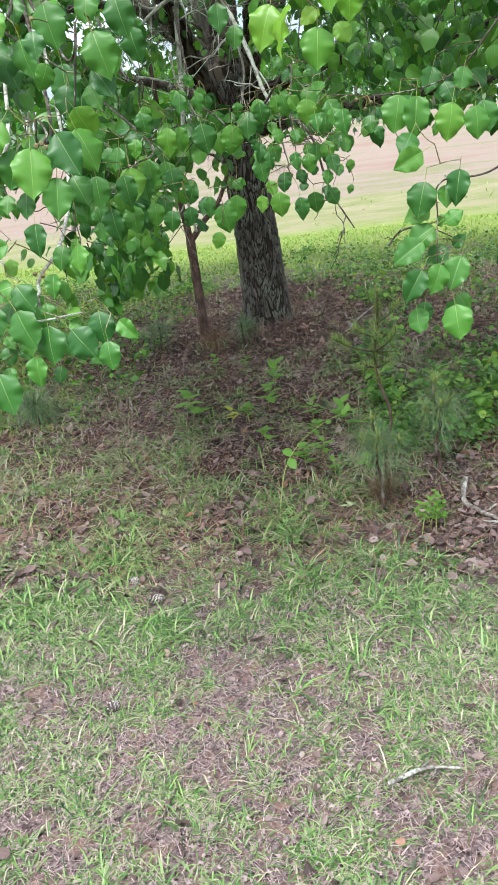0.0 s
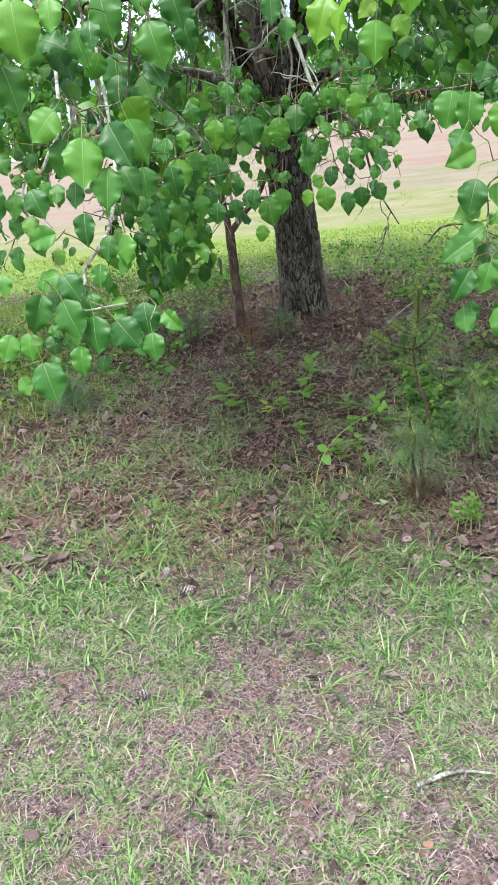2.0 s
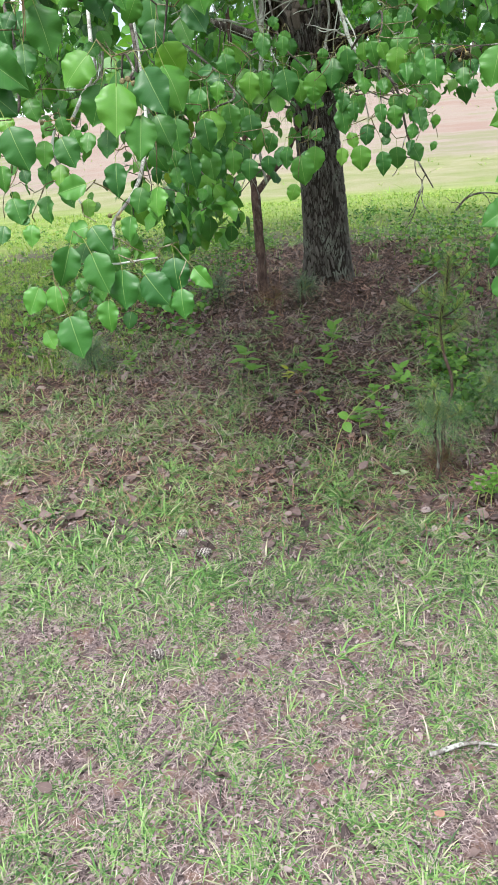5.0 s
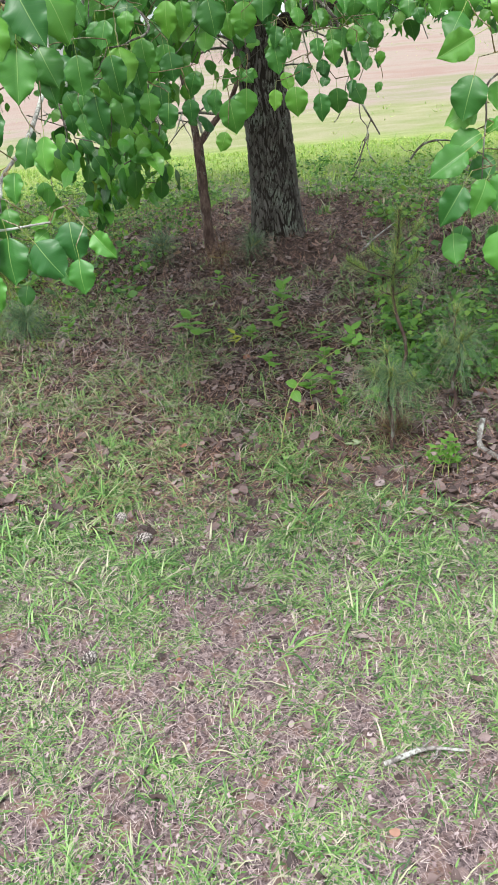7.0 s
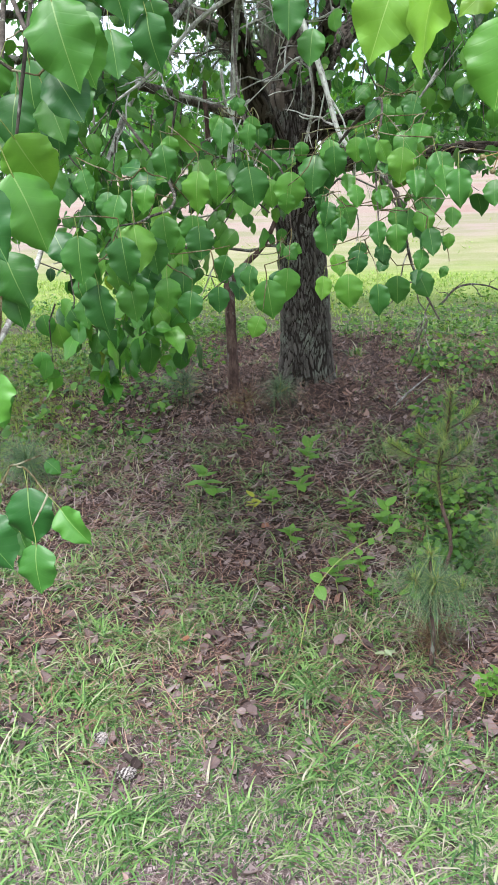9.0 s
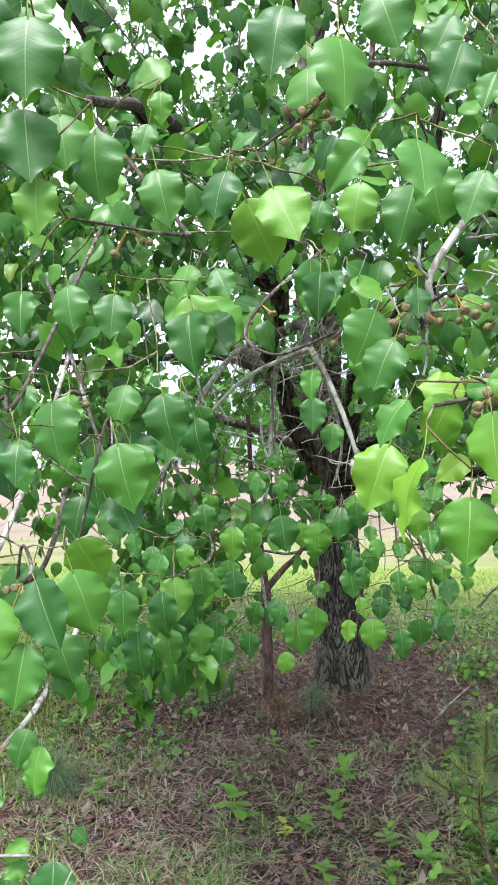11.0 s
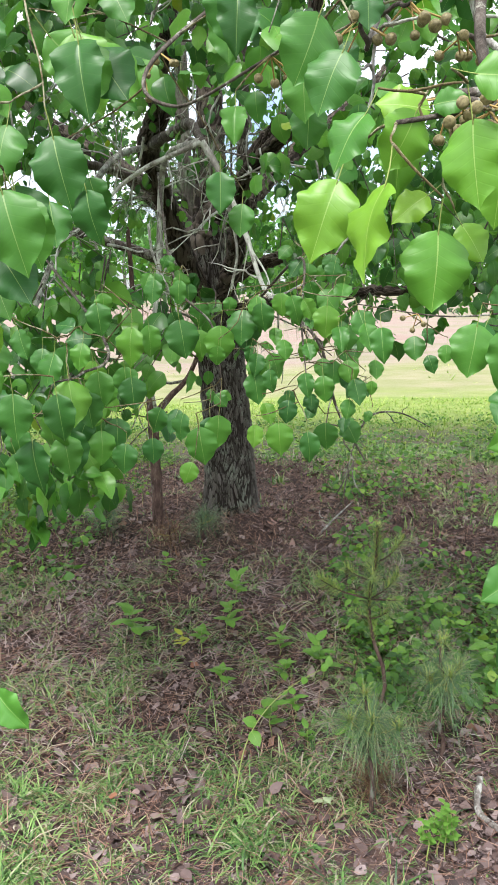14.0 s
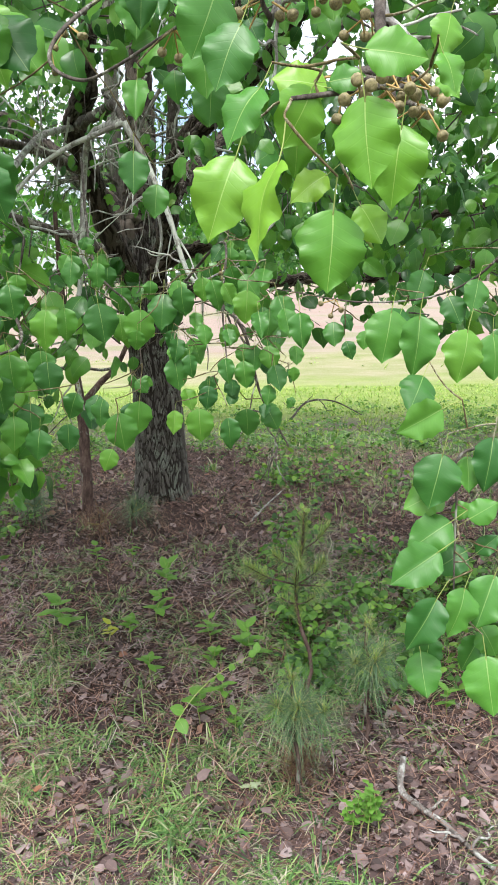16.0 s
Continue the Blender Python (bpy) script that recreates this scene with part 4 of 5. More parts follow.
D1 = [
    (0.633, 1.95, 1.518, -37, -71, 0.079), (0.666, 1.91, 1.508, -24, -75, 0.085), (0.747, 1.93, 1.487, -30, -73, 0.078),
    (0.814, 2.00, 1.477, 14, -73, 0.071), (0.755, 2.05, 1.540, 39, -59, 0.049), (0.797, 2.03, 1.566, -33, -64, 0.054),
    (0.754, 2.20, 1.588, -46, -65, 0.068), (0.491, 2.25, 1.547, 41, -65, 0.062), (0.518, 2.15, 1.515, 2, -71, 0.061),
    (0.596, 2.25, 1.497, -5, -64, 0.046), (0.602, 2.15, 1.465, 44, -65, 0.033),
]
E1 = [
    (0.641, 1.72, 1.395, -72, -24, 0.069), (0.645, 1.72, 1.334, -47, -66, 0.071), (0.696, 1.77, 1.321, -5, -66, 0.049),
    (0.723, 1.75, 1.349, -35, -70, 0.072), (0.660, 1.73, 1.242, -71, -23, 0.068), (0.626, 1.67, 1.221, -81, -30, 0.074),
    (0.619, 1.65, 1.165, -62, -54, 0.072), (0.662, 1.67, 1.170, -32, -56, 0.063), (0.708, 1.69, 1.178, -56, -61, 0.074),
    (0.690, 1.75, 1.195, -78, -23, 0.052), (0.635, 1.72, 1.087, -48, -74, 0.056), (0.707, 1.73, 1.079, -71, -55, 0.054),
    (0.686, 1.65, 1.086, 1, -66, 0.073), (0.685, 1.72, 1.250, 74, 34, 0.043), (0.704, 1.74, 1.197, 68, 44, 0.037),
    (0.706, 1.72, 1.096, 67, -57, 0.047),
]
F1 = [
    (0.392, 1.33, 1.630, -73, -59, 0.077, 52), (0.434, 1.34, 1.596, -18, -79, 0.065), (0.451, 1.31, 1.669, -3, -80, 0.067, 20),
    (0.422, 1.37, 1.691, -59, -64, 0.053, -35), (0.380, 1.35, 1.686, -71, -47, 0.052, 40), (0.436, 1.39, 1.698, -75, 10, 0.048),
    (0.437, 1.37, 1.697, 66, 6, 0.030), (0.448, 1.29, 1.696, 75, -8, 0.046), (0.493, 1.37, 1.663, -46, -75, 0.066),
    (0.419, 1.43, 1.687, -3, -77, 0.056), (0.470, 1.41, 1.609, 58, -55, 0.039), (0.440, 1.41, 1.634, -70, -28, 0.040),
    (0.542, 1.41, 1.759, -32, -68, 0.037), (0.506, 1.31, 1.700, 42, -58, 0.031),
]
F2 = [
    (0.354, 1.45, 1.792, -60, -69, 0.067), (0.372, 1.43, 1.756, -66, -60, 0.059), (0.351, 1.53, 1.741, -19, -74, 0.047),
    (0.269, 1.78, 1.920, -9, -81, 0.076), (0.064, 1.83, 1.910, 71, -70, 0.109), (0.244, 2.00, 1.762, 0, -80, 0.070),
    (0.277, 2.03, 1.718, -25, -76, 0.057), (0.461, 1.53, 1.824, 36, -65, 0.035), (0.400, 1.48, 1.822, 4, -72, 0.039),
    (0.430, 1.58, 1.834, 39, -63, 0.034), (0.035, 1.88, 1.765, 11, -80, 0.070), (0.059, 1.88, 1.720, 38, -79, 0.079),
    (0.394, 1.63, 1.828, 41, -61, 0.033),
]
G1 = [
    (0.259, 1.46, 2.140, -28, -68, 0.090), (0.364, 1.41, 2.115, 41, -68, 0.072), (0.321, 1.46, 2.099, 27, -69, 0.094),
    (0.457, 1.51, 2.108, -49, -67, 0.077), (0.486, 1.46, 2.043, -62, -64, 0.049), (0.344, 1.36, 1.932, -75, -50, 0.060),
    (0.397, 1.37, 1.938, 18, -64, 0.071), (0.342, 1.43, 1.923, -53, -73, 0.057), (0.398, 1.46, 1.927, -43, -68, 0.073),
    (0.457, 1.36, 1.899, -67, -64, 0.057), (0.296, 1.51, 1.936, -43, -71, 0.042), (0.188, 1.49, 1.971, -43, -65, 0.065),
    (0.243, 1.49, 1.947, 47, -58, 0.084), (0.101, 1.51, 1.986, 42, -69, 0.076), (0.015, 1.61, 2.029, -23, -78, 0.051),
    (0.188, 1.53, 2.013, 56, 30, 0.041),
]
G2 = [
    (0.037, 1.37, 1.994, 36, -69, 0.069), (0.021, 1.32, 1.976, 38, -72, 0.084), (0.075, 1.37, 1.972, 3, -83, 0.077),
    (0.030, 1.33, 1.911, 11, -71, 0.062), (0.038, 1.29, 2.050, 6, -77, 0.088), (0.058, 1.62, 2.096, -51, -72, 0.050),
    (0.034, 1.77, 2.219, 13, -79, 0.054), (0.101, 1.67, 1.916, -38, -64, 0.058), (0.139, 1.67, 1.908, 49, -56, 0.055),
    (0.103, 1.66, 1.845, 13, -71, 0.093), (0.010, 1.62, 1.867, -2, -73, 0.069), (-0.015, 1.52, 1.855, 24, -70, 0.064),
    (0.282, 1.67, 1.895, -10, -74, 0.072), (-0.012, 1.52, 1.720, 0, -74, 0.072), (0.090, 1.57, 1.724, 37, -71, 0.078),
    (-0.028, 1.42, 1.824, 16, -68, 0.056),
]
G3 = [
    (0.041, 1.59, 1.679, 28, -73, 0.076), (-0.035, 1.54, 1.431, 49, -59, 0.059), (-0.039, 1.50, 1.309, -26, -65, 0.053),
    (-0.082, 1.80, 1.656, -6, -83, 0.083), (0.015, 1.70, 1.620, 6, -79, 0.052), (-0.101, 1.75, 1.655, -65, -64, 0.053),
    (-0.065, 1.85, 1.597, -31, -79, 0.060), (-0.021, 1.40, 1.657, 4, -63, 0.044),
]
LEAF_MESH, LIT_MESH = [], []
for vs, fs, uv in FINE:
    pv, pf = tube(curve_points([(-0.42, 0, 0.16), (-0.2, 0, 0.06), (0.02, 0, 0)], 5), [0.010, 0.009, 0.009, 0.009, 0.010], 5)
    V = np.vstack([vs, np.array(pv)])
    U = np.vstack([uv, np.full((len(pv), 2), 0.3)])
    Fc = [tuple(int(i) for i in q) for q in fs] + [tuple(i + len(vs) for i in q) for q in pf]
    LEAF_MESH.append(mesh_of("leaf", V, Fc, [M_LEAF, M_PETIOLE], U, [0] * len(fs) + [1] * len(pf)))
    LIT_MESH.append(mesh_of("leaf", V, Fc, [M_LITLEAF, M_PETIOLE], U, [0] * len(fs) + [1] * len(pf)))


def fruit_mesh():
    me = bpy.data.meshes.new("fruit")
    bm = bmesh.new()
    bmesh.ops.create_uvsphere(bm, u_segments=10, v_segments=7, radius=0.0052)
    for w in bm.verts:
        if w.co.z < -0.0042:
            w.co.z += 0.0015
    stalk = bmesh.ops.create_cone(bm, segments=5, radius1=0.0009, radius2=0.0009, depth=0.03)["verts"]
    bmesh.ops.translate(bm, verts=stalk, vec=(0, 0, 0.02))
    bm.to_mesh(me)
    bm.free()
    me.polygons.foreach_set("use_smooth", np.ones(len(me.polygons), bool))
    me.materials.append(M_FRUIT)
    me.materials.append(M_STALK)
    me.polygons.foreach_set("material_index", np.array([1 if p.center.z > 0.0054 else 0 for p in me.polygons], np.int32))
    return me


FRUIT = fruit_mesh()


def spray(root, rows, r0=0.004, fruits=0, more=0.6, dx=0.0, bark=None, blades=None, size=0.9):
    """A leafy branch: an axis from the limb at root through the leaves, a twig to each leaf, each leaf a piece of its own."""
    rows, turn = [(q[0] + dx, *q[1:6]) for q in rows], [q[6] if len(q) > 6 else 0 for q in rows]
    for k in rng.integers(0, len(rows), int(more * len(rows))):
        q = rows[k]
        rows.append((q[0] + rng.normal(0, 0.038), q[1] + rng.uniform(0.03, 0.10), q[2] + abs(rng.normal(0, 0.03)) - 0.005, q[3] + rng.normal(0, 40), min(q[4] + rng.normal(0, 15), 20), q[5] * rng.uniform(0.75, 1.05)))
    B = np.array([q[:3] for q in rows])
    D = np.array([(math.sin(radians(a)) * math.cos(radians(e)), -math.cos(radians(a)) * math.cos(radians(e)), math.sin(radians(e))) for _, _, _, a, e, _ in rows])
    S = np.array([q[5] * size for q in rows])
    N = np.stack([rng.normal(0, 0.28, len(rows)), -np.ones(len(rows)), rng.uniform(0.1, 0.9, len(rows))], 1)
    R = frames_of(D, N, S)
    for k, a in enumerate(turn):
        R[k] = R[k] @ np.array(Matrix.Rotation(radians(a), 3, 'X'))
    start = B + np.einsum('nij,j->ni', R, np.array((-0.42, 0, 0.16)))
    order = np.argsort(np.linalg.norm(start - np.array(root[-1]), axis=1))
    stops = [np.array(q) for q in root] + [start[g].mean(0) + np.array((0, 0.02, 0.01)) for g in np.array_split(order, 3)]
    axis = curve_points(stops, 40)
    pieces = [tube(axis, np.linspace(r0, r0 * 0.35, 40), 7, 0.2, r0 * 99)]
    wood = axis
    for s in start[np.argsort([np.linalg.norm(axis - s, axis=1).min() for s in start])]:
        d = np.linalg.norm(wood - s, axis=1) + 1.2 * np.maximum(s[2] - wood[:, 2], 0)
        j = int(np.argmin(d))
        if d.min() > 0.003:
            w = crooked(wood[j], s, rng, 0.06, 3)
            pieces.append(tube(w, np.linspace(0.0014, 0.0009, len(w)), 5))
            wood = np.vstack([wood, w[2:]])
    v, f = join(pieces)
    branch = part("branch", mesh_of("branch", v, f, [bark or M_TWIG, M_SHOOT], None, [0] * len(pieces[0][1]) + [1] * (len(f) - len(pieces[0][1]))), pear)
    for k in range(len(rows)):
        leaf = part("leaf", (blades or LEAF_MESH)[int(rng.integers(len(LEAF_MESH)))], branch)
        leaf.matrix_basis = Matrix.Translation(B[k]) @ Matrix(R[k].tolist()).to_4x4()
    # fruit in small clusters, the stalks meeting on the twig
    while fruits > 0:
        c = axis[int(rng.integers(12, 38))]
        for k in range(min(fruits, int(rng.integers(2, 6)))):
            fr = part("fruit", FRUIT, branch, "small round russet pear fruit")
            fr.matrix_basis = Matrix.Translation(c) @ pose(0, 0, 0, float(rng.uniform(-85, 85)), float(rng.uniform(-85, 85))) @ Matrix.Translation((0, 0, -0.035))
            fruits -= 1


spray([(-0.18, 2.4, 2.45), (-0.102, 1.62, 1.773)], A1, fruits=5, more=0.4, size=1.0)
spray([(-0.285, 2.30, 1.948), (-0.144, 1.85, 1.649), (-0.082, 1.62, 1.520), (-0.077, 1.53, 1.495)], A3, 0.0045, 4, 0.3, size=1.0)
spray([(-0.451, 2.70, 2.107), (-0.331, 2.20, 1.756), (-0.209, 1.75, 1.538), (-0.222, 1.70, 1.483), (-0.239, 1.64, 1.430)], A4, 0.0055, 2, 0.3, 0.0, M_LICHEN, size=1.0)
spray([(-0.327, 2.60, 1.835), (-0.216, 2.20, 1.473), (-0.135, 1.75, 1.318), (-0.170, 1.64, 1.244), (-0.161, 1.58, 1.216), (-0.193, 1.54, 1.219)], A2, 0.005, 2, 0.0, 0.0, M_LICHEN, size=1.0)
spray([(-0.161, 1.58, 1.216), (-0.163, 1.57, 1.172)], A5, 0.003, 0, 0.3, size=1.0)
spray([(-0.710, 2.40, 2.035), (-0.351, 1.70, 1.641), (-0.332, 1.64, 1.478)], A6, 0.004, 0, 0.4, size=1.0)
spray([(-0.3, 3.05, 1.72)], B1, more=1.5)
spray([(0.0, 3.3, 2.0)], C1, more=1.5)
spray([(0.31, 2.9, 1.60)], C2, fruits=3, more=1.5, size=0.84)
spray([(0.31, 2.9, 1.60), (0.40, 2.6, 1.56)], C3, 0.003, 2, 0.8, size=0.95)
spray([(1.2, 2.5, 1.9), (0.90, 2.05, 1.68)], D1, 0.003, 3, 0.7, size=1.0)
spray([(1.05, 1.9, 1.6), (0.82, 1.75, 1.36)], E1, 0.003, 0, 0.3, size=0.97)
spray([(0.522, 1.55, 1.898), (0.493, 1.45, 1.773), (0.487, 1.40, 1.718)], F1, 0.006, 16, 0.15, 0.0, M_TWIG, LIT_MESH)
spray([(0.45, 2.4, 2.3)], F2, fruits=9)
spray([(0.7, 2.0, 2.25)], G1, fruits=10, more=0.5, size=0.9)
spray([(-0.12, 1.9, 2.25)], G2, fruits=4, more=0.3, size=0.9)
spray([(-0.25, 2.0, 2.0)], G3, more=0.0, size=1.0)


def fruit_spur(a, b, n):
    """A short knobbly spur with a cluster of long-stalked fruit at its end."""
    w = crooked(a, b, rng, 0.15, 4)
    v, f = tube(w, np.linspace(0.0026, 0.0020, len(w)), 6, 0.4, 3)
    spur = part("fruit_spur", mesh_of("fruit_spur", v, f, [M_TWIG]), pear)
    for k in range(n):
        fr = part("fruit", FRUIT, spur, "small round russet pear fruit")
        fr.matrix_basis = Matrix.Translation(w[-1 - k % 3]) @ pose(0, 0, 0, float(rng.uniform(-70, 70)), float(rng.uniform(-70, 70))) @ Matrix.Scale(float(rng.uniform(0.85, 1.2)), 4) @ Matrix.Translation((0, 0, -0.035))


fruit_spur((0.530, 1.57, 1.766), (0.498, 1.38, 1.712), 7)
fruit_spur((0.530, 1.57, 1.766), (0.516, 1.38, 1.679), 6)
fruit_spur((0.406, 1.53, 1.789), (0.398, 1.51, 1.812), 7)
fruit_spur((0.417, 1.53, 1.819), (0.441, 1.49, 1.816), 6)
fruit_spur((0.529, 1.57, 1.802), (0.493, 1.53, 1.802), 5)
fruit_spur((-0.016, 1.59, 1.734), (-0.039, 1.55, 1.725), 5)


def leaf_cloud(twigs, per, shapes, length, spread, name, label, twig_r=0.0022):
    """Twigs with leaves hanging along them, from root and end points: one mesh of twigs, one of leaves."""
    pieces, P, D = [], [], []
    for a, b in twigs:
        w = crooked(a, b, rng, 0.25, 3, 0.05)
        pieces.append(tube(w[::2], np.linspace(twig_r * 1.3, twig_r * 0.5, len(w[::2])), 3))
        for k in rng.integers(1, len(w), per):
            P.append(w[k] + rng.normal(0, spread, 3))
            D.append((rng.normal(0, 0.6), rng.normal(-0.1, 0.5), -abs(rng.normal(0.85, 0.45))))
    P, D = np.array(P), np.array(D)
    n = len(P)
    N = np.stack([rng.normal(0, 0.6, n), rng.normal(-0.7, 0.5, n), rng.uniform(0.1, 1.4, n)], 1)
    v, f, u = scatter(shapes, P, D, N, length * rng.uniform(0.6, 1.2, n), rng)
    part(name, mesh_of(name, v, f, [M_FOLIAGE], u), pear, label, "stuff")
    v, f = join(pieces)
    part("fine_branching", mesh_of("fine_branching", v, f, [M_TWIG]), pear, "", "stuff")


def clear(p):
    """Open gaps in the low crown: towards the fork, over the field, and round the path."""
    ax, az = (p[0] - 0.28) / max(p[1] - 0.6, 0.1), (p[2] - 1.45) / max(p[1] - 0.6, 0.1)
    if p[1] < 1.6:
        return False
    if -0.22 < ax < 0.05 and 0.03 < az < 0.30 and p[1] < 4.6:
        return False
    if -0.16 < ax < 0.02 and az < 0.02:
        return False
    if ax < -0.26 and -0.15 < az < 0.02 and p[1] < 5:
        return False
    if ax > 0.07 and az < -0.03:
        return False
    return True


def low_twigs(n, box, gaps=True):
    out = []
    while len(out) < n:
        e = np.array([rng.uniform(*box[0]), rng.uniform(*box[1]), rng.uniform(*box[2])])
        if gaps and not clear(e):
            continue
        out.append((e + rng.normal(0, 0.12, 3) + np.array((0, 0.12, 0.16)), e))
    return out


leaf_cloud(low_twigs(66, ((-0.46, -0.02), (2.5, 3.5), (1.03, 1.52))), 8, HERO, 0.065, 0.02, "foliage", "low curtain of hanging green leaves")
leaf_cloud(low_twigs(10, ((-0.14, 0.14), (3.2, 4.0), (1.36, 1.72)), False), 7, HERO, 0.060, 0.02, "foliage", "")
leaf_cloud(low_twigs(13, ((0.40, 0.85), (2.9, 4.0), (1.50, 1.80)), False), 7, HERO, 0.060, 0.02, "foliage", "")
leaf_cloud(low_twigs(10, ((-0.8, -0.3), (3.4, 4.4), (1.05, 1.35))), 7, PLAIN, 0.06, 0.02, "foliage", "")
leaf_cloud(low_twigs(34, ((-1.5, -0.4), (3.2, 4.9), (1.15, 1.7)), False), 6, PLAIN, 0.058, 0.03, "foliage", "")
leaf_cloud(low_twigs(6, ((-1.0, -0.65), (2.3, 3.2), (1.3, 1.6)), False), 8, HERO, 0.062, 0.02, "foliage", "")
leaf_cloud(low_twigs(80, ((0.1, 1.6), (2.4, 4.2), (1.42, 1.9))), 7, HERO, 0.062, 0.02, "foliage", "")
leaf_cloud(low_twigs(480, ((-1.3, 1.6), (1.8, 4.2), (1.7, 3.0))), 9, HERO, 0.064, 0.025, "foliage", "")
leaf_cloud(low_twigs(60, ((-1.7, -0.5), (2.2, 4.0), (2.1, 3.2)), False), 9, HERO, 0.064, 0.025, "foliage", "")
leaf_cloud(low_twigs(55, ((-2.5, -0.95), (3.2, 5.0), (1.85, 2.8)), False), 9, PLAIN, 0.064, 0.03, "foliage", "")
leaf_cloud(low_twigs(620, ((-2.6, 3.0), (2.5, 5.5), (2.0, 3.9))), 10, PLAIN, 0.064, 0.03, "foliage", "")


pieces = []
for k in range(46):
    a = np.array([rng.uniform(-0.9, 0.7), rng.uniform(3.1, 5.0), rng.uniform(1.75, 3.1)])
    w = crooked(a, a + np.array((rng.normal(0, 0.18), rng.normal(-0.1, 0.15), rng.uniform(-0.45, 0.12))), rng, 0.1, 4)
    pieces.append(tube(w, np.linspace(rng.uniform(0.004, 0.008), 0.0018, len(w)), 5))
    for j in (2, 4, 6):
        e = crooked(w[j], w[j] + rng.normal(0, 0.09, 3), rng, 0.1, 2)
        pieces.append(tube(e, np.linspace(0.0026, 0.0012, len(e)), 4))
v, f = join(pieces)
part("bare_twig_tangle", mesh_of("bare_twig_tangle", v, f, [M_LICHEN]), pear, "tangle of bare lichen-grey twigs inside the crown", "stuff")
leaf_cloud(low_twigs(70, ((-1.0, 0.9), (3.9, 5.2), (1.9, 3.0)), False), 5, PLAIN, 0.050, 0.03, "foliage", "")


def crown_twigs(n):
    """The upper and far crown, an uneven dome."""
    out = []
    while len(out) < n:
        a, h = rng.uniform(0, 2 * math.pi), rng.uniform(1.7, 8.3)
        R = 4.4 * math.sqrt(max(0.0, 1 - ((h - 3.0) / 5.6) ** 2)) * (1 + 0.12 * math.sin(3 * a + h))
        r = R * rng.uniform(0.3, 1.0) ** 0.5
        e = np.array([0.1 + r * math.cos(a), 5.6 + r * math.sin(a), h])
        if h < 3.6 and e[1] < 5.2 and abs(e[0]) < 2.2 or e[1] < 1.5:
            continue
        if h < 2.3 and r < 2.6:
            continue
        if noise.noise(Vector(e * 0.75) + Vector((3.0, 1.0, 7.0))) < -0.02:
            continue
        out.append((e + rng.normal(0, 0.2, 3) + np.array((0, 0, 0.1)), e))
    return out


leaf_cloud(crown_twigs(4300), 14, TINY, 0.092, 0.10, "foliage", "upper crown of many small glossy leaves", 0.004)

# ---- pines ----
M_DARKNEEDLE = leaf_mat("old_needle", [(0.0, (0.03, 0.06, 0.03)), (1.0, (0.08, 0.13, 0.06))], (0.1, 0.2, 0.1), False, 0.5, 0.1, False)
M_DRYNEEDLE = leaf_mat("dry_needle", [(0.0, (0.10, 0.05, 0.03)), (0.6, (0.20, 0.115, 0.065)), (1.0, (0.29, 0.20, 0.11))], (0.1, 0.2, 0.1), False, 0.6, 0.2, False)


M_CANDLE = leaf_mat("new_needle", [(0.0, (0.16, 0.28, 0.06)), (0.6, (0.32, 0.44, 0.11)), (1.0, (0.52, 0.46, 0.18))], (0.1, 0.2, 0.1), False, 0.5, 0.25, False)


def needle_tufts(tips, dirs, per, length, sag, width=0.0011, spread=0.8):
    P = np.repeat(np.array(tips), per, 0)
    n = len(P)
    D = np.repeat(np.array(dirs), per, 0) + rng.normal(0, spread, (n, 3))
    P = P + rng.normal(0, 0.004, (n, 3))
    return ribbons(P, D, length * rng.uniform(0.7, 1.15, n), np.full(n, width), sag * rng.uniform(0.6, 1.4, n), 4)


def pine_stem(at_, height, label, lean):
    x, y = at_
    z = float(ground_z(x, y))
    root = thing("young_pine", (x, y, z), label, "pine seedling", "young pines")
    stem = crooked((x, y, z - 0.02), (x + lean, y, z + height), rng, 0.04, 7)
    v, f = tube(stem, np.linspace(0.008, 0.0045, len(stem)), 8, 0.25)
    part("stem", mesh_of("stem", v, f, [M_SAPBARK]), root, "brown scaly stem")
    return root, stem


def bottle_brush(path, step, per, length, tilt):
    """Needles set all round a shoot, pointing outwards and somewhat forwards."""
    P, D = [], []
    run = np.linalg.norm(np.diff(path, axis=0), axis=1).sum()
    k = max(3, int(run / step))
    pts = curve_points(path, k)
    for q, t in zip(pts, np.gradient(pts, axis=0)):
        t = t / max(np.linalg.norm(t), 1e-6)
        d = rng.normal(0, 1, (per, 3))
        d -= (d @ t)[:, None] * t
        d /= np.linalg.norm(d, axis=1, keepdims=True)
        P.append(np.tile(q, (per, 1)))
        D.append(d + t * tilt * rng.uniform(0.5, 1.3, (per, 1)))
    P, D = np.concatenate(P), np.concatenate(D)
    n = len(P)
    return ribbons(P, D, length * rng.uniform(0.6, 1.15, n), np.full(n, 0.0018), rng.uniform(0.0, 0.2, n), 2)


